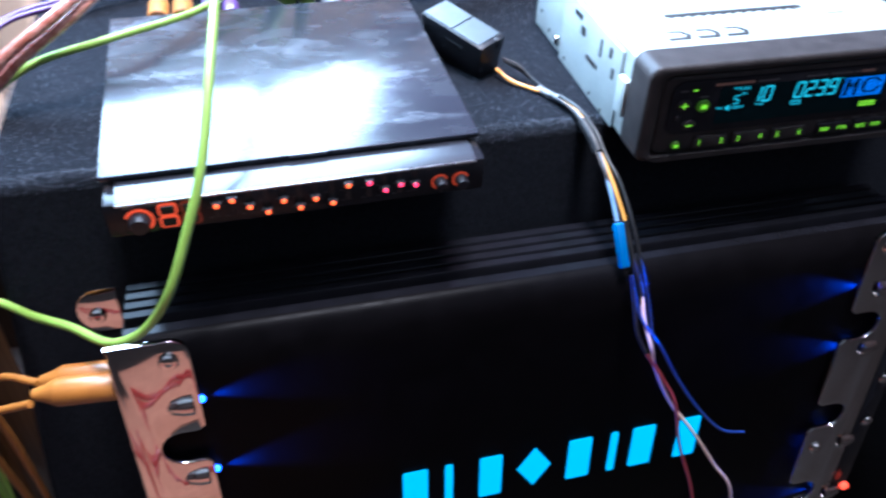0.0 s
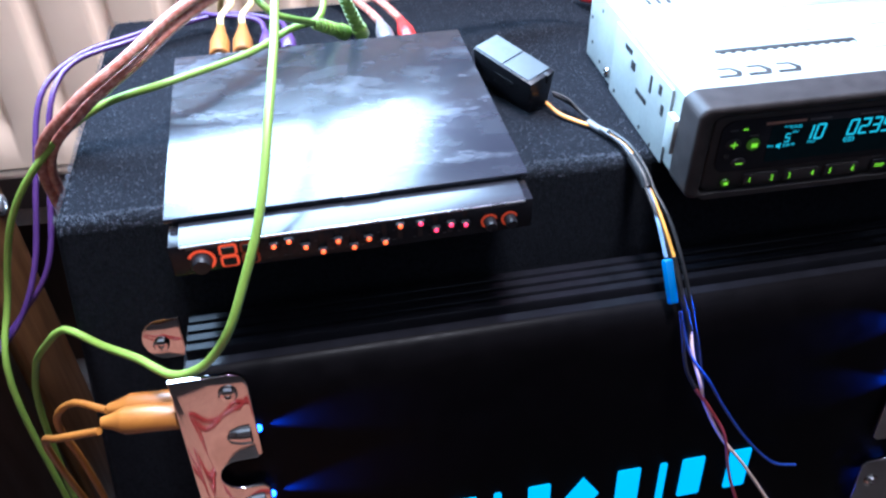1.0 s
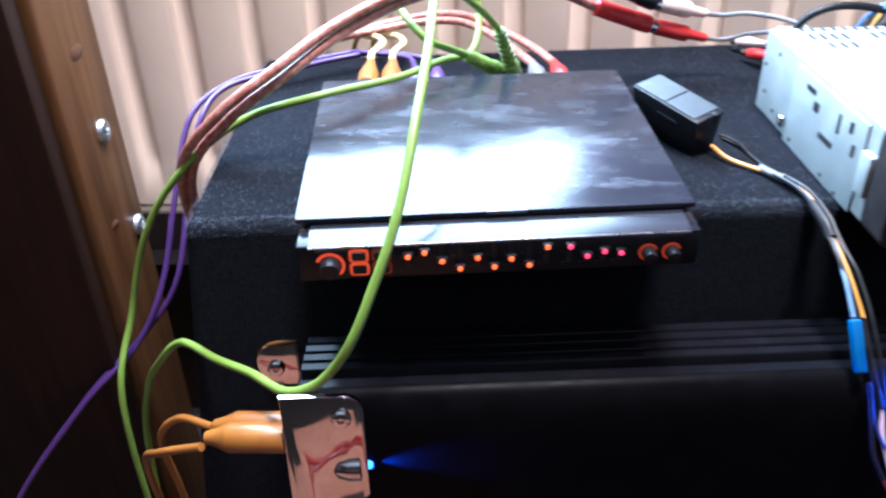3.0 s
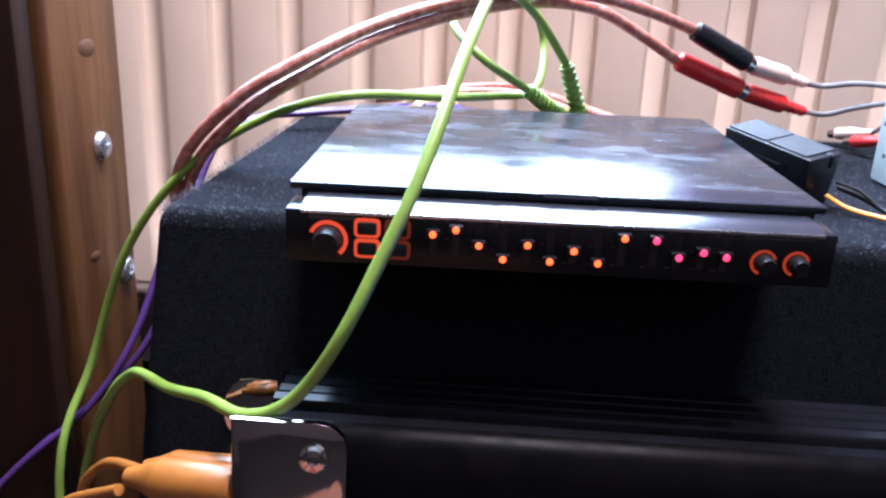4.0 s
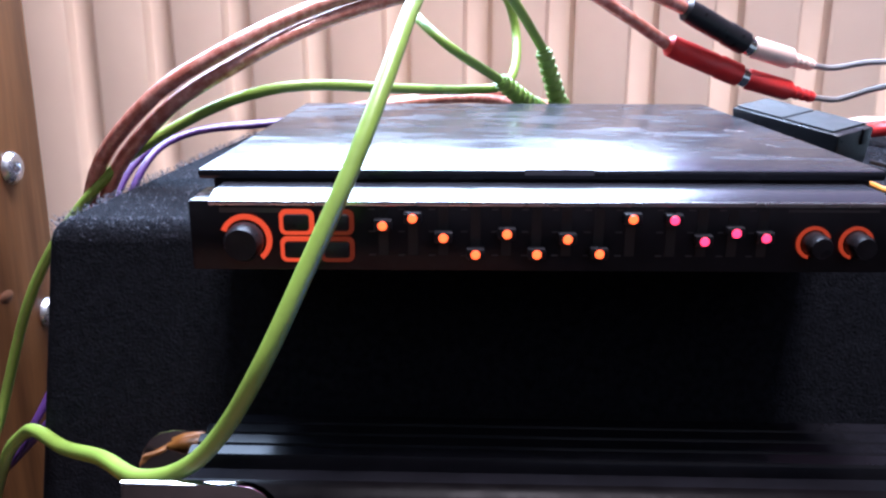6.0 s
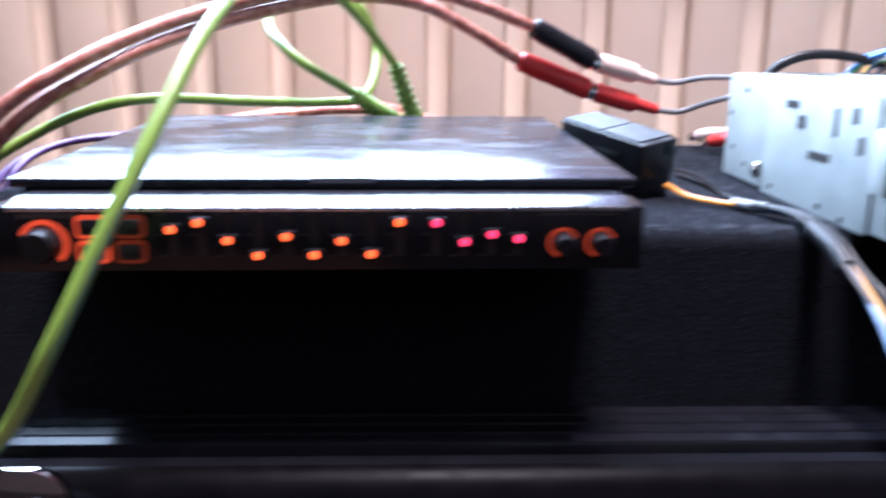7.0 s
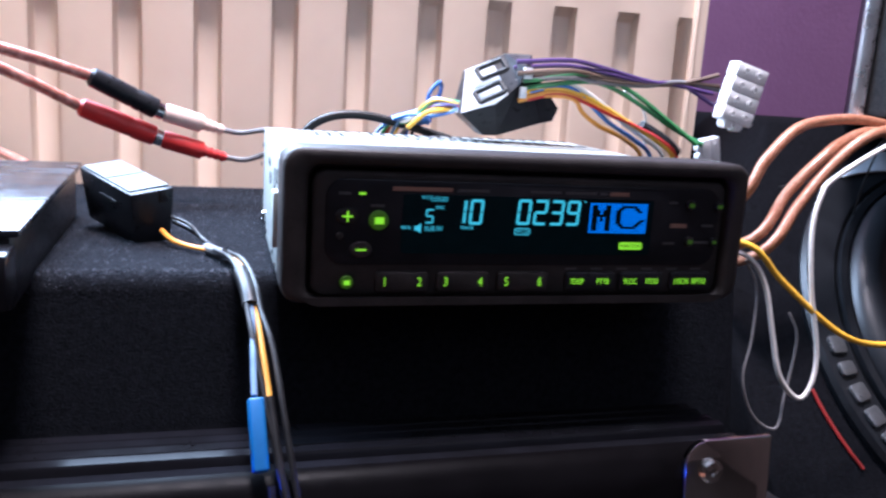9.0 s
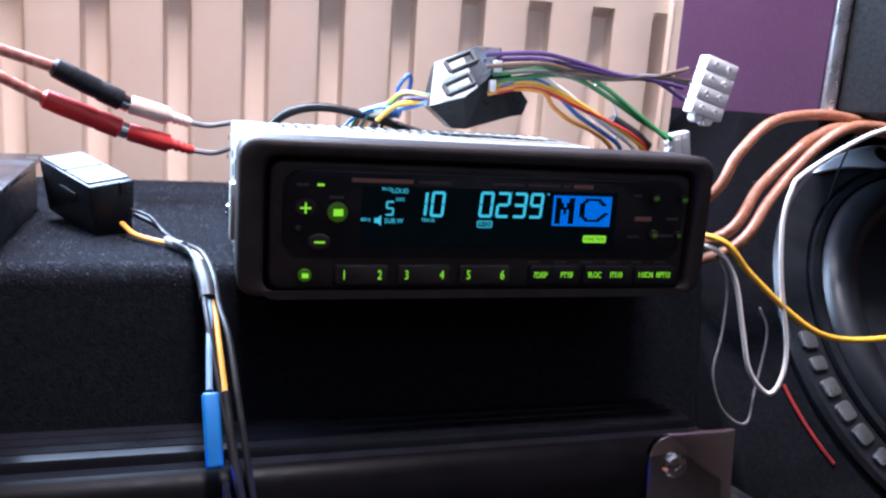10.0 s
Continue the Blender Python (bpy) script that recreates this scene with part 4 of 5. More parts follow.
    # blue dot panel with dark figures left out of it
    art = ["......................", ".##...##....######....", ".##...##...##....##...", ".###.###..##......##..", ".###.###..##..........", ".#######..##..........", ".##.#.##..##..........",
           ".##.#.##..##.......##.", ".##...##..##......##..", ".##...##...##....##...", ".##...##....######....", ".##...##..............", "......................"]
    bm = bmesh.new()
    cw, chh = 0.0235 / 22, 0.0112 / 13
    for j, line in enumerate(art):
        for k, c in enumerate(line):
            if c == ".":
                x0, z0 = 0.3636 + cw * k, 0.4958 - chh * (j + 1)
                q = [bm.verts.new((x0 + a * cw, dy - 0.0001, z0 + b * chh)) for a, b in ((0.1, 0.1), (0.9, 0.1), (0.9, 0.9), (0.1, 0.9))]
                bm.faces.new(q)
    part("dot_panel", bm, BLUE_LIT, f, "glowing blue dot matrix panel", smooth=False, kind="stuff")
    part("function_lamp", prism(rounded(0.3768, 0.4785, 0.3862, 0.4812, 0.0006, 3), dy - 0.0002, dy), GREEN_LIT, f, "glowing lime function lamp", smooth=False)
    words("caption", "FUNCTION", 0.3815, dy - 0.0002, 0.4798, 0.0018, DARK, f, narrow=0.9)
    # brand and printed legends stay plain bars
    bar("brand_bar", 0.2898, 0.4983, 0.3110, 0.4997, y, COPPER_PRINT, f)
    bar("legend_bar", 0.3130, 0.4984, 0.3245, 0.4994, y, LEGEND, f)
    for x0, x1 in ((0.3400, 0.3520), (0.3535, 0.3660), (0.3672, 0.3702)):
        bar("legend_bar", x0, 0.4986, x1, 0.4995, y, LEGEND, f)
    bar("legend_bar", 0.3712, 0.4984, 0.3790, 0.4998, y, COPPER_PRINT, f)
    bar("legend_bar", 0.3975, 0.4870, 0.4045, 0.4886, y, COPPER_PRINT, f)
    for x0, z0, x1 in ((0.2715, 0.4965, 0.2755), (0.2825, 0.4925, 0.2872), (0.3960, 0.4960, 0.3995), (0.4080, 0.4810, 0.4150), (0.3950, 0.4805, 0.4000), (0.4110, 0.4875, 0.4160)):
        bar("legend_bar", x0, z0, x1, z0 + 0.0009, y, LEGEND, f)
    for k in range(6):
        bar("legend_bar", 0.3565 + 0.0105 * k, 0.4704, 0.3610 + 0.0105 * k, 0.4712, 0.0011, LEGEND, f)
    # round and oval keys
    for x, z, rx, rz, sym in ((0.2745, 0.4893, 0.0039, 0.0030, "+"), (0.2795, 0.4778, 0.0039, 0.0028, "-")):
        k = part("volume_key", lathe([(1, 0), (1, 0.0007), (0.85, 0.0013), (0.00001, 0.0014)], 24, m=Matrix.Translation((x, y, z)) @ Matrix.Diagonal((rx, 1, rz, 1)) @ Matrix.Rotation(radians(90), 4, "X")), BEZEL, f, "oval charcoal volume key")
        bar("symbol", x - 0.0018, z - 0.0003, x + 0.0018, z + 0.0003, y - 0.0014, GREEN_LIT, k)
        if sym == "+":
            bar("symbol", x - 0.0003, z - 0.0018, x + 0.0003, z + 0.0018, y - 0.0014, GREEN_LIT, k)
    for x, z, rr, m in ((0.2853, 0.4880, 0.0034, GREEN_DIM), (0.2750, 0.4663, 0.0023, GREEN_DIM), (0.4050, 0.4958, 0.0020, BEZEL), (0.4172, 0.4955, 0.0019, BEZEL), (0.4060, 0.4818, 0.0020, BEZEL), (0.4165, 0.4818, 0.0016, BLACK), (0.2722, 0.4825, 0.0012, BEZEL)):
        k = part("round_key", lathe([(rr, 0), (rr, 0.0008), (rr * 0.85, 0.0014), (0.00001, 0.0015)], 22, m=aim((x, y, z), (x, -1, z))), m, f, "small round key")
        if m is not BEZEL or rr > 0.0015:
            bar("key_light", x - rr * 0.45, z - rr * 0.35, x + rr * 0.5, z + rr * 0.35, y - 0.0015, GREEN_LIT if m is GREEN_DIM else GREEN_DIM, k)
    bar("indicator", 0.2783, 0.4966, 0.2806, 0.4974, y, GREEN_LIT, f)
    # preset keys
    for x0, x1, a, b in ((0.2852, 0.3040, "1", "2"), (0.3072, 0.3265, "3", "4"), (0.3300, 0.3493, "5", "6"), (0.3565, 0.3765, "7DISP", "PTY8"), (0.3785, 0.3970, "9LOC", "ITS10"), (0.4000, 0.4172, "11SCN", "RPT12")):
        k = part("preset_key", prism(rounded(x0, 0.4628, x1, 0.4698, 0.0012, 3), -0.0006, 0.0014, 0.0006), BEZEL if x0 < 0.35 else BLACK, f, "charcoal preset key")
        s = 0.0046 if len(a) == 1 else 0.0031
        words("key_number", a, x0 + (0.0032 if len(a) == 1 else 0.0045), -0.0007, 0.4662, s, GREEN_LIT, k, narrow=0.72)
        words("key_number", b, x1 - (0.0032 if len(a) == 1 else 0.0050), -0.0007, 0.4662, s, GREEN_LIT, k, narrow=0.72)
    r.location = (0.3465, 0.0985, 0.4499)
    r.rotation_euler, r.scale = (0, 0, radians(1.3)), (1.028, 0.965, 1.03)


radio()


# ---- converter box and its wires ----
def adapter_pod():
    p = thing("converter_box", "small black plastic converter box with a dull label", "adapter", (0.195, 0.135, 0.455))
    m = pose(0.1925, 0.1345, 0.4560, 7, 8, -56)
    bm = bx((-0.0250, -0.0105, 0.0), (0.0250, 0.0105, 0.0255))
    for v in bm.verts:
        if v.co.z < 0.01:
            v.co.y *= 0.82
            v.co.x *= 0.94
    bmesh.ops.bevel(bm, geom=list(bm.edges), offset=0.0012, segments=2, profile=0.5, affect="EDGES")
    part("case", bm, BLACK, p, m=m)
    part("label", bx((-0.0235, -0.0092, 0.0252), (-0.001, 0.0092, 0.0262)), FOIL, p, "dull grey label", m, smooth=False)
    part("label", bx((0.0002, -0.0092, 0.0252), (0.0215, 0.0092, 0.0262)), FOIL, p, "dull grey label", m, smooth=False)
    part("end_latch", bx((0.0215, 0.003, 0.0195), (0.0257, 0.007, 0.0256), 0.0005), BLACK, p, m=m)
    part("side_slot", bx((-0.004, -0.0106, 0.017), (0.010, -0.0097, 0.0185)), DARK, p, m=m, smooth=False)


def wire_thing(name, label, base, category="wiring"):
    return thing(name, label, category, base)


def remote_harness():
    h = wire_thing("remote_wire_harness", "taped bundle of thin coloured wires over the box edge", (0.235, 0.03, 0.44))
    part("wire", tube([(0.2091, 0.1108, 0.4598), (0.2148, 0.1009, 0.4571), (0.2231, 0.0921, 0.4563), (0.2315, 0.0834, 0.4566)], 0.0011, 8), ORANGE_WIRE, h)
    part("wire", tube([(0.2143, 0.1129, 0.4634), (0.2230, 0.1050, 0.4606), (0.2293, 0.0951, 0.4574), (0.2335, 0.0844, 0.4566)], 0.0011, 8), BLACK_WIRE, h)
    part("wire", tube([(0.2128, 0.1120, 0.4659), (0.2210, 0.1061, 0.4637), (0.2272, 0.0972, 0.4589), (0.2325, 0.0854, 0.4576)], 0.0008, 8), BLACK_WIRE, h)
    part("tape", tube([(0.2294, 0.0883, 0.4567), (0.2336, 0.0795, 0.4570), (0.2368, 0.0736, 0.4574)], 0.0022, 10), TAPE, h, "wrinkled dark grey tape")
    trunk = [(0.2346, 0.0775, 0.4569), (0.2414, 0.0597, 0.4571), (0.2456, 0.0427, 0.4526), (0.2477, 0.0284, 0.4453)]
    part("wire", tube(trunk + [(0.2480, 0.0108, 0.4366), (0.2484, -0.0039, 0.4255)], 0.00105, 8), PALE_BLUE, h)
    part("wire", tube(shifted(trunk, 0.0018, 0, -0.0008) + [(0.2515, 0.0106, 0.4347), (0.2534, -0.0029, 0.4245)], 0.00105, 8), AMBER_WIRE, h)
    part("wire", tube(shifted(trunk, -0.0016, 0, 0.0012) + [(0.2485, 0.0129, 0.4377), (0.2527, -0.0052, 0.4211), (0.2582, -0.0210, 0.3997), (0.2606, -0.0289, 0.3835)], 0.00105, 8), BLACK_WIRE, h)
    part("wire", tube(shifted(trunk, 0.0032, 0, 0.0006) + [(0.2547, 0.0127, 0.4377), (0.2578, -0.0052, 0.4221), (0.2621, -0.0203, 0.3979), (0.2654, -0.0294, 0.3789), (0.2677, -0.0403, 0.3572)], 0.0011, 8), BLACK_WIRE, h)
    part("tape", tube([(0.2435, 0.0508, 0.4553), (0.2462, 0.0387, 0.4510), (0.2472, 0.0315, 0.4469)], 0.0031, 10), BLACK_WIRE, h, "black insulating tape")
    part("crimp_sleeve", bx((-0.0027, -0.0019, 0.0), (0.0027, 0.0019, 0.0245), 0.0010, 3), BLUE_SLEEVE, h, "blue crimp connector", aim((0.2487, -0.0047, 0.4250), (0.2507, -0.0190, 0.4034)))
    part("sleeve", tube([(0.2534, -0.0029, 0.4245), (0.2564, -0.0159, 0.4065), (0.2603, -0.0258, 0.3902)], 0.0015, 10), BLACK_WIRE, h, "black heat shrink sleeve")
    part("wire", tube([(0.2539, -0.0217, 0.4015), (0.2549, -0.0275, 0.3909), (0.2572, -0.0357, 0.3711), (0.2629, -0.0407, 0.3587)], 0.0011, 8), BLACK_WIRE, h)
    part("wire", tube([(0.2629, -0.0407, 0.3587), (0.2786, -0.0389, 0.3331), (0.2920, -0.0398, 0.3079), (0.3038, -0.0414, 0.2659), (0.3264, -0.0423, 0.2053), (0.3399, -0.0439, 0.1372), (0.3459, -0.0485, 0.0040)], 0.0010, 8), FADED_RED, h)
    part("wire", tube([(0.2603, -0.0264, 0.3892), (0.2614, -0.0329, 0.3769), (0.2655, -0.0407, 0.3617), (0.2724, -0.0385, 0.3421), (0.2889, -0.0392, 0.3089), (0.3099, -0.0407, 0.2781), (0.3345, -0.0411, 0.2379), (0.3581, -0.0415, 0.1976), (0.3706, -0.0439, 0.1174), (0.3764, -0.0490, 0.0040)], 0.0010, 8), PINKWHITE, h)
    part("wire", tube([(0.2542, -0.0219, 0.3996), (0.2595, -0.0327, 0.3787), (0.2699, -0.0404, 0.3638), (0.2889, -0.0381, 0.3301), (0.3094, -0.0388, 0.2989), (0.3314, -0.0397, 0.2733), (0.3498, -0.0392, 0.2654)], 0.0008, 8), NAVY_WIRE, h)


adapter_pod()
remote_harness()


# ---- wiring behind the radio ----
def iso_plug():
    b = thing("wiring_harness_plug", "black plastic harness plug lying on the radio with coloured wires", "connector", (0.385, 0.15, 0.5066))
    # lower front is black, the upper face tilts back, is glare-pale, carries two latches
    front = {"a": (0.3545, 0.1468, 0.5176), "r": (0.3724, 0.1459, 0.5231), "s": (0.3852, 0.1462, 0.5341), "t": (0.3888, 0.1489, 0.5434), "e": (0.3945, 0.1507, 0.5416), "d": (0.3945, 0.1570, 0.5503),
             "c": (0.3812, 0.1625, 0.5504), "b": (0.3590, 0.1602, 0.5398), "f": (0.4095, 0.1502, 0.5232), "g": (0.4069, 0.1505, 0.5161), "h": (0.3998, 0.1494, 0.5147), "i": (0.3754, 0.1485, 0.5070), "j": (0.3681, 0.1494, 0.5068)}
    bm = bmesh.new()
    v = {k: bm.verts.new(p) for k, p in front.items()}
    back = {k: bm.verts.new((front[k][0] + 0.002, 0.172, front[k][2])) for k in "abcdefghij"}
    bm.faces.new([v[k] for k in "ajihgfetsr"])
    bm.faces.new([v[k] for k in "arstdcb"])
    bm.faces.new([v[k] for k in "ted"])
    for p, q in zip("abcdefghij", "bcdefghija"):
        bm.faces.new((v[p], v[q], back[q], back[p]))
    bm.faces.new([back[k] for k in "abcdefghij"])
    bmesh.ops.triangulate(bm, faces=[f for f in bm.faces if len(f.verts) > 4])
    case = part("housing", bm, BLACK, b, smooth=False)
    bm = bmesh.new()
    up = Vector((0.0000, -0.0006, 0.0004))
    bm.faces.new([bm.verts.new(Vector(p) + up) for p in (front["a"], front["r"], (0.3793, 0.1463, 0.5287), (0.3725, 0.1592, 0.5458), front["b"])])
    bmesh.ops.triangulate(bm, faces=list(bm.faces))
    part("upper_face", bm, PANEL, case, "upper face coloured pale for the glare on it", smooth=False)

    def latch(x, z, dx, dz, w):
        o = [(0, 0), (dx, dz), (dx + w * 0.5, dz - w), (w * 0.5, -w), (0, 0)]
        pts = [(x + p, 0.1424 - 0.419 * (x + p - 0.3496) + 0.652 * (z + q - 0.5177), z + q) for p, q in o]
        lt = tube(pts[:2], 0.0014, 6, 1)
        for p, q in zip(pts[1:], pts[2:]):
            tube([p, q], 0.0014, 6, 1, bm=lt)
        part("latch", lt, DARK, case, "raised black latch")
    latch(0.3625, 0.5405, 0.0130, 0.0062, 0.0048)
    latch(0.3605, 0.5285, 0.0130, 0.0066, 0.0046)
    part("clip", bx((0.3878, 0.1470, 0.5373), (0.3926, 0.1508, 0.5434), 0.0006), PANEL, case, "grey plug clip")
    part("clip", bx((0.3859, 0.1457, 0.5272), (0.3896, 0.1490, 0.5333), 0.0006), PANEL, case, "grey plug clip")
    a = thing("violet_and_brown_wires", "violet and brown wires running to a clear terminal strip", "wiring", (0.45, 0.14, 0.5066))
    for k, (dz, dy, mat) in enumerate(((0.0, 0.0, PURPLE), (-0.003, 0.004, PURPLE), (-0.006, -0.003, BROWN_WIRE), (-0.008, 0.003, BROWN_WIRE), (-0.010, 0.0, GREY_WIRE))):
        ez = (-0.004, -0.010, 0.006, 0.0, -0.002)[k]
        part("wire", tube([(0.384, 0.150 + dy, 0.546 + dz), (0.412, 0.146 + dy, 0.5485 + dz * 0.9), (0.430, 0.144, 0.546 + dz * 0.8), (0.455, 0.140, 0.5405 + dz * 0.25), (0.472, 0.134, 0.539 - dz * 0.2), (0.488 + 0.001 * k, 0.127, 0.540 + ez)], 0.0012, 8), mat, a)
    c = thing("coloured_power_wires", "yellow red and orange wires bending down behind the radio", "wiring", (0.44, 0.16, 0.5066))
    for dx, dz, mat, ex in ((0.0, 0.0, YELLOW_WIRE, 0.0), (0.003, -0.003, RED, 0.003), (-0.002, -0.004, ORANGE_WIRE, -0.020), (0.004, 0.001, BLUE_WIRE, -0.014), (0.008, 0.003, WHITE, -0.006), (0.002, -0.002, ORANGE_WIRE, 0.001)):
        part("wire", tube([(0.388 + dx, 0.149, 0.530 + dz), (0.403 + dx, 0.149, 0.5335 + dz), (0.4174, 0.149, 0.5325 + dz), (0.436 + ex * 0.6, 0.150, 0.5255 + dz), (0.4545 + ex, 0.151, 0.5165 + dz * 0.4), (0.470 + ex, 0.152, 0.509), (0.484 + ex, 0.156, 0.500), (0.489 + ex, 0.165, 0.485)], 0.0013, 8), mat, c)
    part("sleeve", tube([(0.4615, 0.1538, 0.5161), (0.4768, 0.1549, 0.5087), (0.4874, 0.1572, 0.5018)], 0.0033, 12), BLACK_WIRE, c, "black sleeve round the wires")
    g = thing("dark_green_wires", "two dark green wires reaching a clear terminal block", "wiring", (0.46, 0.13, 0.5066))
    for d in (0.0, 0.0035):
        part("wire", tube([(0.388, 0.149, 0.536 - d), (0.420, 0.146, 0.5415 - d), (0.436, 0.144, 0.5395 - d), (0.452, 0.140, 0.5315 - d), (0.468 + d, 0.134, 0.5195 - d), (0.482 + d, 0.127, 0.5085)], 0.0013, 8), DKGREEN_WIRE, g)
    part("wire", tube([(0.4479, 0.1506, 0.5347), (0.4597, 0.1519, 0.5266), (0.4642, 0.1530, 0.5175), (0.4654, 0.1538, 0.5056)], 0.0009, 8), WHITE, g)
    return b


def terminal_strip(label, at, rx, ry, rz, n, size=1.0):
    t = thing("terminal_strip", label, "terminal strip", at, "clear terminal strips")
    m = pose(*at, rx, ry, rz) @ Matrix.Scale(size, 4)
    w = 0.0078
    for k in range(n):
        z = (k - (n - 1) / 2) * w
        cell = part("cell", bx((-0.0105, -0.004, z - w * 0.49), (0.0105, 0.004, z + w * 0.49), 0.0008), NYLON, t, m=m)
        for x in (-0.0045, 0.0045):
            part("screw_well", lathe([(0.0019, 0), (0.0017, 0.0007), (0.0013, 0.0007), (0.0012, 0.0003), (0.00001, 0.0003)], 12, m=m @ aim((x, -0.0038, z), (x, -1, z))), NYLON, cell)
        part("brass_insert", bx((-0.0088, -0.002, z - 0.0012), (0.0088, 0.0002, z + 0.0012)), TAN, cell, "brass insert", m)
    for x in (-0.004, 0.003):
        part("mounting_ear", lathe([(0.0028, -0.003), (0.0028, 0.003)], 14, m=m @ Matrix.Translation((x, 0, -n * w / 2 - 0.0012)) @ Matrix.Rotation(radians(90), 4, "X")), NYLON, t, m=None)
    return t


iso_plug()
terminal_strip("clear nylon terminal strip hanging on violet and brown wires", (0.5057, 0.1290, 0.5365), 0, 14, 6, 4)
terminal_strip("clear nylon terminal strip lying beside the radio", (0.4915, 0.130, 0.5055), 20, 75, 20, 2, 0.68)


def rear_wires():
    k = thing("antenna_lead", "thick black lead curving behind the radio", "cable", (0.30, 0.19, 0.5066))
    part("lead", tube([(0.2722, 0.1928, 0.4794), (0.2777, 0.1939, 0.5000), (0.2902, 0.1945, 0.5095), (0.3087, 0.1949, 0.5120), (0.3317, 0.1930, 0.5084), (0.3515, 0.1870, 0.5033), (0.3692, 0.1825, 0.4986)], 0.0024, 12), BLACK_WIRE, k)
    t = thing("rear_wire_tangle", "tangle of blue white and green wires behind the radio", "wiring", (0.34, 0.19, 0.5066))
    rnd = random.Random(3)
    mats = (BLUE_WIRE, WHITE, DKGREEN_WIRE, RED, PALE_BLUE, YELLOW_WIRE, GREY_WIRE, PURPLE, BLUE_WIRE, BLACK_WIRE)
    for i, mt in enumerate(mats):
        j = [rnd.uniform(-1, 1) for _ in range(6)]
        part("wire", tube([(0.312 + 0.003 * i, 0.200 + 0.006 * j[0], 0.492), (0.322 + 0.002 * i, 0.196 + 0.005 * j[1], 0.507 + 0.003 * j[2]), (0.334 + 0.001 * i, 0.186, 0.513 + 0.004 * j[3]), (0.346, 0.172 + 0.003 * j[4], 0.519 + 0.005 * j[5]), (0.357, 0.158, 0.521 + 0.003 * j[0])], 0.0011, 7), mt, t)
    for a, b in (((0.3275, 0.1968, 0.5094), (0.3417, 0.1878, 0.5148)), ((0.3335, 0.2024, 0.5080), (0.3486, 0.1933, 0.5124))):
        part("crimp_sleeve", tube([a, [(p + q) / 2 for p, q in zip(a, b)], b], 0.0031, 12), BLUE_WIRE, t, "blue crimp sleeve")
    part("wire", tube([(0.3335, 0.1797, 0.5072), (0.3422, 0.1728, 0.5161), (0.3523, 0.1644, 0.5187), (0.3627, 0.1586, 0.5171)], 0.0014, 8), YELLOW_WIRE, t)
    part("wire", tube([(0.3483, 0.1968, 0.5085), (0.3533, 0.1897, 0.5274), (0.3501, 0.1815, 0.5328), (0.3452, 0.1847, 0.5243), (0.3499, 0.1889, 0.5163)], 0.0012, 8), BLUE_WIRE, t)
    s = thing("spare_output_plugs", "spare red and white plugs hanging behind the box edge", "audio cable", (0.245, 0.25, 0.455))
    rca_plug("plug", s, (0.2751, 0.2595, 0.4614), (0.2848, 0.2357, 0.4667), 0.0038, RED)
    rca_plug("plug", s, (0.2747, 0.2854, 0.4619), (0.2863, 0.2619, 0.4673), 0.0038, PINKWHITE)
    part("paper_tag", bx((0.2795, 0.2283, 0.4701), (0.2910, 0.2300, 0.4890)), WHITE, s, "small white tag")
    part("wire", tube([(0.2848, 0.2357, 0.4667), (0.2869, 0.2231, 0.4779), (0.2885, 0.2029, 0.4875), (0.2951, 0.1829, 0.4851)], 0.0014, 8), GREY_WIRE, s)
    part("wire", tube([(0.2863, 0.2619, 0.4673), (0.2876, 0.2382, 0.4782), (0.2905, 0.2077, 0.4876), (0.3012, 0.1829, 0.4850)], 0.0014, 8), GREY_WIRE, s)


rear_wires()


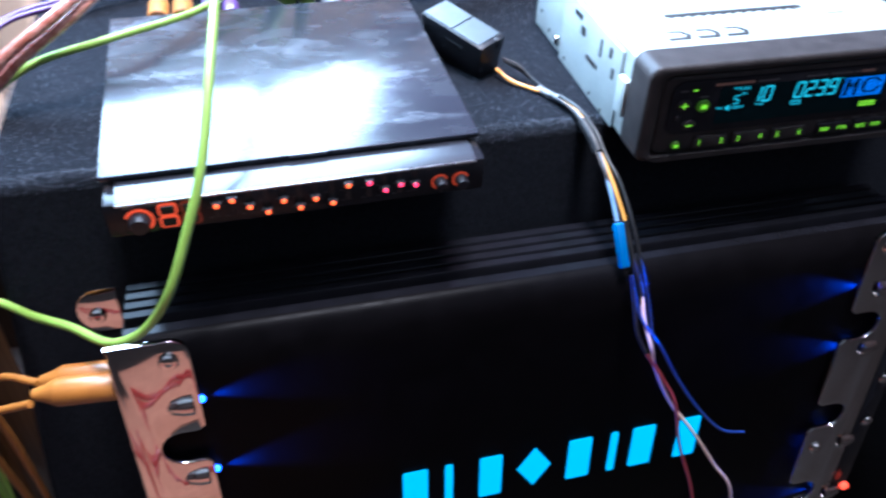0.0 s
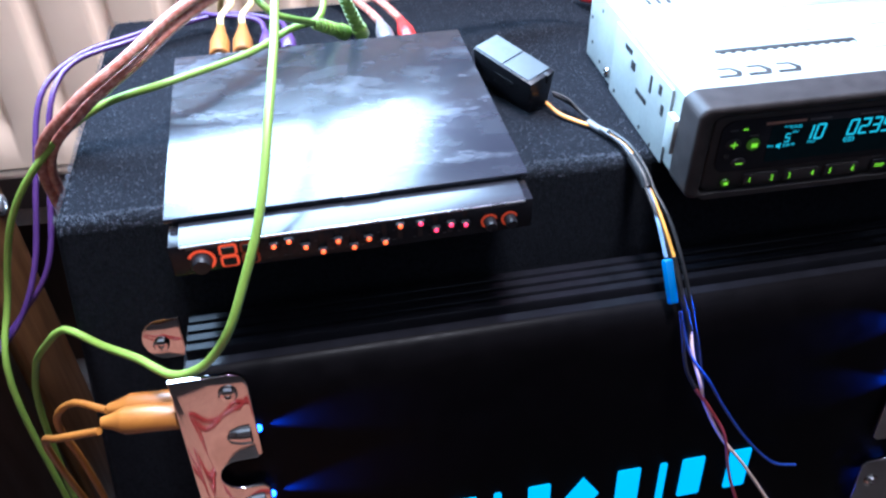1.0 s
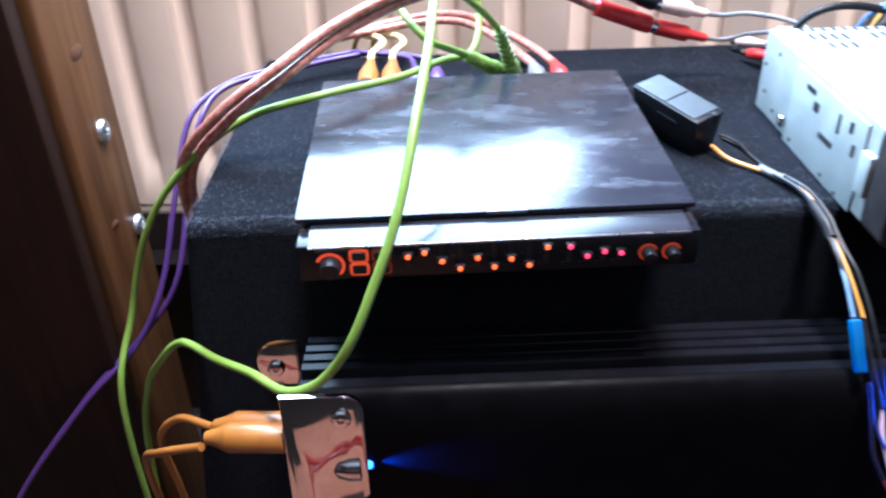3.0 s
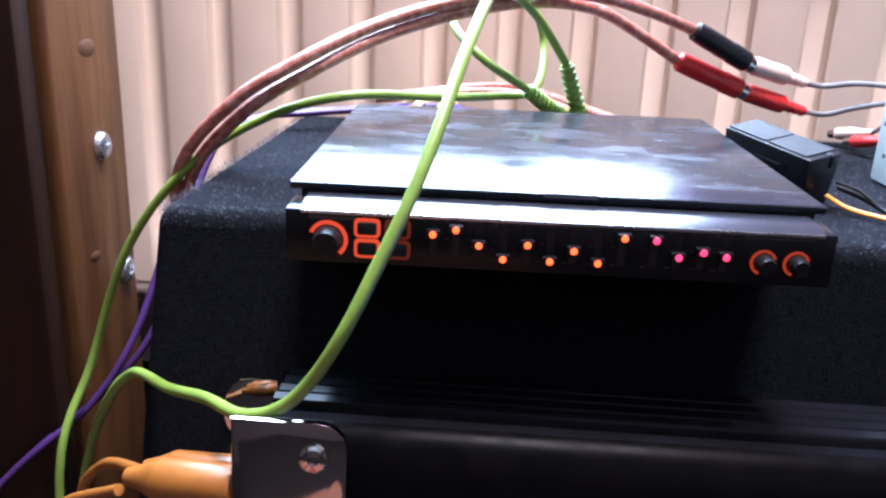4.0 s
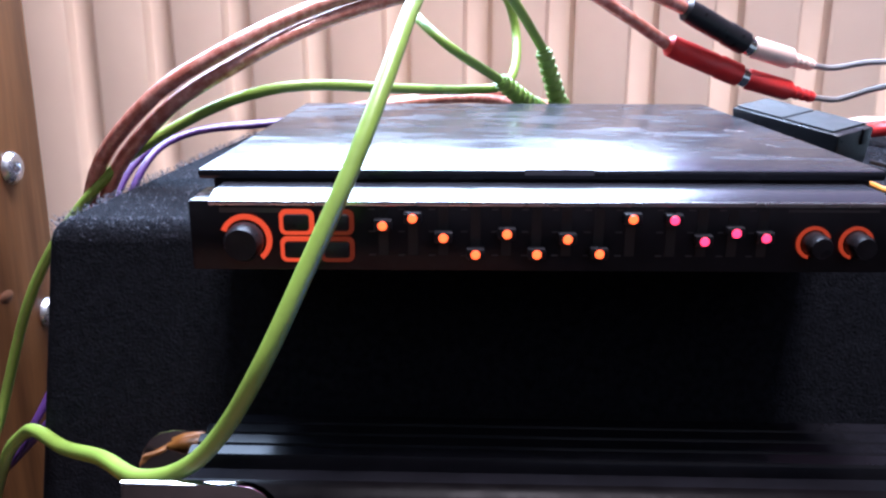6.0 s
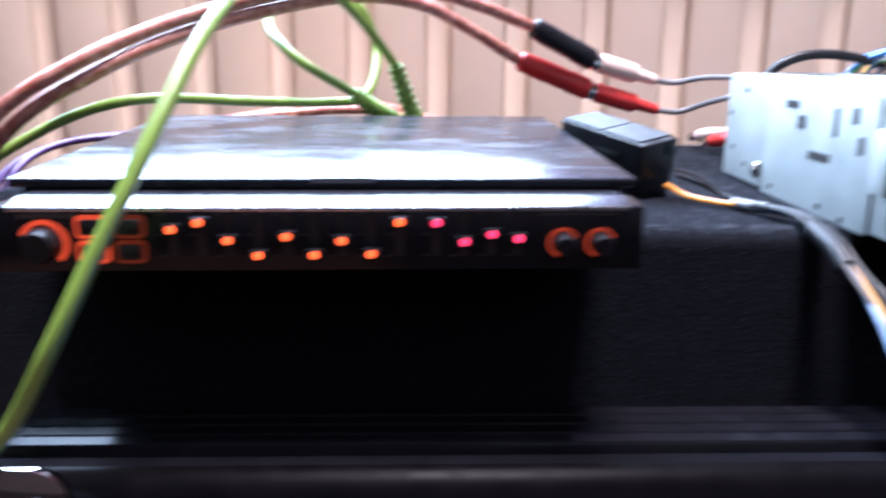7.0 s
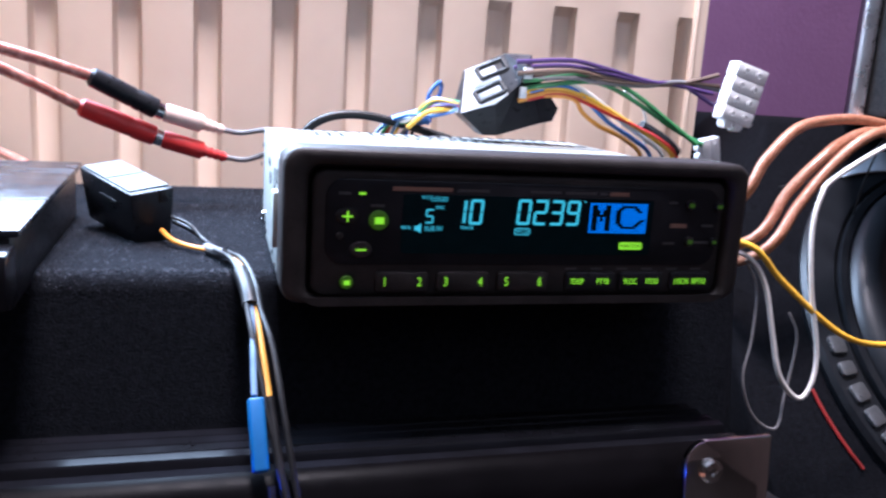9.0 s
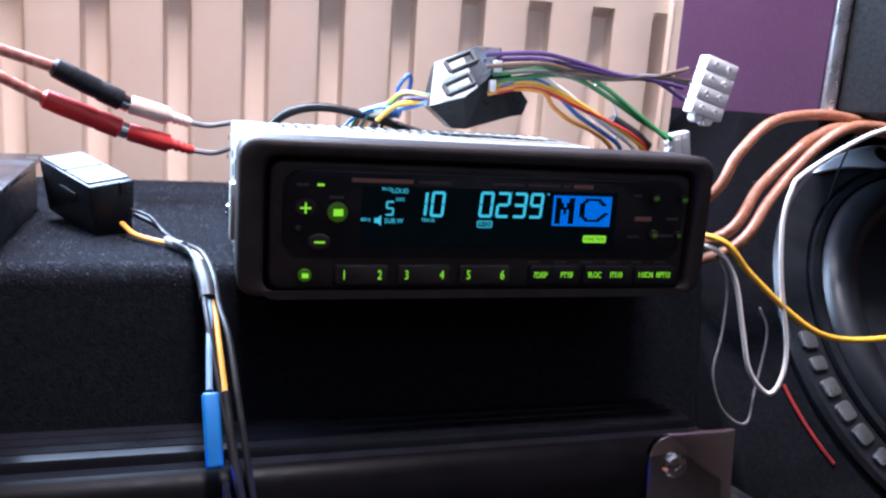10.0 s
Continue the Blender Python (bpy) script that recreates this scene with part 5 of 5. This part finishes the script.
# ---- subwoofer in its own box ----
def subwoofer():
    s = thing("subwoofer_box", "black carpeted subwoofer box with a large driver on its sloping front", "subwoofer", (0.84, 0.30, 0.0))
    # wedge box: front leans back at 40 degrees, the near side flares out downwards
    prof = [(0.304, 0.522), (0.44, 0.522), (0.44, 0.0), (-0.01, 0.0), (-0.01, 0.1529)]
    bm = bmesh.new()
    left = [bm.verts.new((0.650 - 0.92 * max(0.0, min(0.1, 0.522 - z)), y, z)) for y, z in prof]
    mid = bm.verts.new((0.558, 0.219, 0.422))
    low = bm.verts.new((0.558, 0.44, 0.422))
    right = [bm.verts.new((1.12, y, z)) for y, z in prof]
    bm.faces.new((left[0], left[1], low, mid))
    bm.faces.new((mid, low, left[2], left[3], left[4]))
    bm.faces.new((left[0], mid, left[4], right[4], right[0]))
    bm.faces.new((left[1], low, left[2], right[2], right[1]))
    bm.faces.new((left[0], left[1], right[1], right[0]))
    bm.faces.new((left[2], left[3], right[3], right[2]))
    bm.faces.new((left[3], left[4], right[4], right[3]))
    bm.faces.new(right)
    bmesh.ops.recalc_face_normals(bm, faces=bm.faces)
    bmesh.ops.bevel(bm, geom=list(bm.edges), offset=0.006, segments=3, profile=0.5, affect="EDGES")
    part("carpet_cover", bm, FELT, s)
    m = Matrix.Translation((0.782, 0.179, 0.3756)) @ Matrix.Rotation(radians(49.6), 4, "X")
    d = part("driver_frame", lathe([(0.140, 0.0), (0.164, 0.0), (0.1655, 0.005), (0.163, 0.0085), (0.143, 0.0095), (0.140, 0.007)], 72, m=m, close=True), RUBBER, s, "black driver frame")
    # pale silver arc laid over the upper part of the black frame
    bm = bmesh.new()
    cols = [[bm.verts.new((r_ * math.cos(radians(q)), r_ * math.sin(radians(q)), z_)) for r_, z_ in ((0.1415 + 0.0009 * max(0, q - 104), 0.0092), (0.1425 + 0.0009 * max(0, q - 104), 0.0104), (0.1625, 0.0099), (0.1640, 0.0084))] for q in range(36, 128, 3)]
    for c0, c1 in zip(cols, cols[1:]):
        for k in range(3):
            bm.faces.new((c0[k], c0[k + 1], c1[k + 1], c1[k]))
    part("pale_arc", bm, PALE_ARC, d, "pale silver arc on the upper part of the frame", m)
    for k in (0, 3, 5):
        q = radians(99 + 45 * k)
        part("screw_hole", lathe([(0.0072, 0), (0.0072, 0.0008), (0.0001, 0.0008)], 18, m=m @ Matrix.Translation((0.1535 * math.cos(q), 0.1535 * math.sin(q), 0.0097))), DARK, d, "dark countersunk screw hole")
    part("gasket", lathe([(0.134, 0.0), (0.1395, 0.0), (0.1395, 0.0125), (0.134, 0.0125)], 72, m=m, close=True), RUBBER, d)
    roll = [(0.1335 - 0.0155 + 0.0155 * math.cos(radians(q)), 0.005 + 0.016 * math.sin(radians(q))) for q in range(0, 181, 15)]
    part("rubber_surround", lathe(roll + [(0.100, 0.0)] + [(0.1335, 0.0)], 72, m=m, close=True), RUBBER, s, "black rubber roll surround")
    part("cone", lathe([(0.1025, 0.006), (0.098, 0.004), (0.07, -0.012), (0.05, -0.022), (0.049, -0.03), (0.0001, -0.03)], 64, m=m), CONE, s, "dark pressed cone")
    part("dust_cap", lathe([(0.06, -0.017), (0.052, -0.006), (0.036, 0.002), (0.016, 0.006), (0.0001, 0.0068)], 48, m=m), CONE, s, "domed dust cap")
    for k, w in enumerate((0.0062, 0.0048, 0.0060, 0.0062, 0.0062, 0.0044)):
        q = radians(181.5 + 6.3 * k)
        lump = prism(rounded(-0.0058, -w, 0.0058, w, 0.0026, 4), -0.0024, 0.0, 0.0007)
        part("badge_block", lump, BADGE, d, "raised dull silver badge block", m @ Matrix.Translation((0.1530 * math.cos(q), 0.1530 * math.sin(q), 0.0096)) @ Matrix.Rotation(q, 4, "Z") @ Matrix.Rotation(radians(-90), 4, "X"))
    red = [m @ Vector((0.1785 * math.cos(radians(q)), 0.1785 * math.sin(radians(q)), 0.0013)) for q in (190, 194.5, 199, 203.5, 208)]
    part("red_lead", tube([tuple(v) for v in red], 0.0011, 8), DARK_RED, s, "thin red lead")


def upper_speaker():
    u = thing("cloth_front_speaker", "cloth fronted loudspeaker with a silver edge on the subwoofer box", "loudspeaker", (0.79, 0.28, 0.522))
    m = pose(0.637, 0.200, 0.5225, 0, 0, -38)
    part("cabinet", bx((0.002, 0.008, 0.0005), (0.34, 0.19, 0.33), 0.004), BLACK, u, m=m)
    part("grille_cloth", bx((0.009, -0.0015, 0.006), (0.335, 0.0075, 0.325), 0.003), FABRIC, u, "black speckled grille cloth", m)
    part("silver_edge", bx((-0.001, -0.003, 0.003), (0.0085, 0.012, 0.33), 0.0025, 3), SILVER, u, "rounded silver edge strip", m)


subwoofer()
upper_speaker()


def right_cables():
    c = thing("brown_speaker_cable", "thick tan brown speaker cables bending over the subwoofer box", "cable", (0.56, 0.18, 0.0))
    a = [(0.4887, 0.3204, 0.2629), (0.5055, 0.3116, 0.3884), (0.5329, 0.2393, 0.4480), (0.5508, 0.1858, 0.4704), (0.5622, 0.1783, 0.4976), (0.5845, 0.1820, 0.5183), (0.6107, 0.1849, 0.5250), (0.6415, 0.1870, 0.5257), (0.6905, 0.1894, 0.5178)]
    b = [(0.4985, 0.3208, 0.2534), (0.5140, 0.3049, 0.3697), (0.5412, 0.2273, 0.4239), (0.5604, 0.1765, 0.4484), (0.5795, 0.1753, 0.4787), (0.6021, 0.1765, 0.5015), (0.6193, 0.1811, 0.5118), (0.6413, 0.1820, 0.5191), (0.6905, 0.1824, 0.5157)]
    d = [(0.5082, 0.3212, 0.2339), (0.5233, 0.2943, 0.3602), (0.5477, 0.2170, 0.4141), (0.5652, 0.1703, 0.4424), (0.5832, 0.1691, 0.4707), (0.6051, 0.1732, 0.4949), (0.6294, 0.1730, 0.5156), (0.6563, 0.1750, 0.5213), (0.7004, 0.1775, 0.5155)]
    for p in (a, b, d):
        part("lead", tube(p, 0.0035, 12), TAN, c)
    w = thing("white_wire", "loose white wire hanging in front of the subwoofer", "wire", (0.56, 0.12, 0.36))
    part("wire", tube([(0.6609, 0.1290, 0.5270), (0.6161, 0.1189, 0.5214), (0.5927, 0.1208, 0.5105), (0.5655, 0.1209, 0.4929), (0.5583, 0.1184, 0.4849), (0.5545, 0.1168, 0.4663), (0.5570, 0.1141, 0.4344), (0.5652, 0.1108, 0.3944), (0.5628, 0.1091, 0.3748), (0.5553, 0.1093, 0.3681),
                       (0.5415, 0.1096, 0.3824), (0.5354, 0.1124, 0.4056), (0.5284, 0.1159, 0.4337), (0.5177, 0.1190, 0.4486), (0.5031, 0.1266, 0.4523), (0.4929, 0.1475, 0.4520)], 0.0014, 10), WHITE, w)
    part("wire", tube([(0.5174, 0.1207, 0.4467), (0.5258, 0.1190, 0.4304), (0.5241, 0.1148, 0.4028), (0.5196, 0.1114, 0.3800), (0.5272, 0.1085, 0.3592), (0.5431, 0.1078, 0.3508), (0.5498, 0.1129, 0.3695), (0.5547, 0.1159, 0.4013), (0.5497, 0.1193, 0.4164)], 0.0007, 8), GREY_WIRE, w)
    y = thing("amber_wire", "loose amber yellow wire crossing the subwoofer", "wire", (0.56, 0.12, 0.40))
    part("wire", tube([(0.4930, 0.1365, 0.4574), (0.5175, 0.1179, 0.4553), (0.5379, 0.1161, 0.4368), (0.5661, 0.1125, 0.4143), (0.5870, 0.1120, 0.4026), (0.6172, 0.1222, 0.3949), (0.6464, 0.1204, 0.3961), (0.6980, 0.1308, 0.3956)], 0.0018, 10), YELLOW_WIRE, y)
    n = thing("thin_black_wires", "two thin black wires over the driver frame", "wire", (0.66, 0.2, 0.49))
    part("wire", tube([(0.6642, 0.1911, 0.5190), (0.6558, 0.2013, 0.5013), (0.6406, 0.2115, 0.4867), (0.6131, 0.2297, 0.4757)], 0.0007, 6), BLACK_WIRE, n)
    part("wire", tube([(0.6671, 0.1911, 0.5190), (0.6648, 0.2013, 0.5042), (0.6674, 0.2116, 0.4835), (0.6718, 0.2220, 0.4587)], 0.0007, 6), BLACK_WIRE, n)


right_cables()
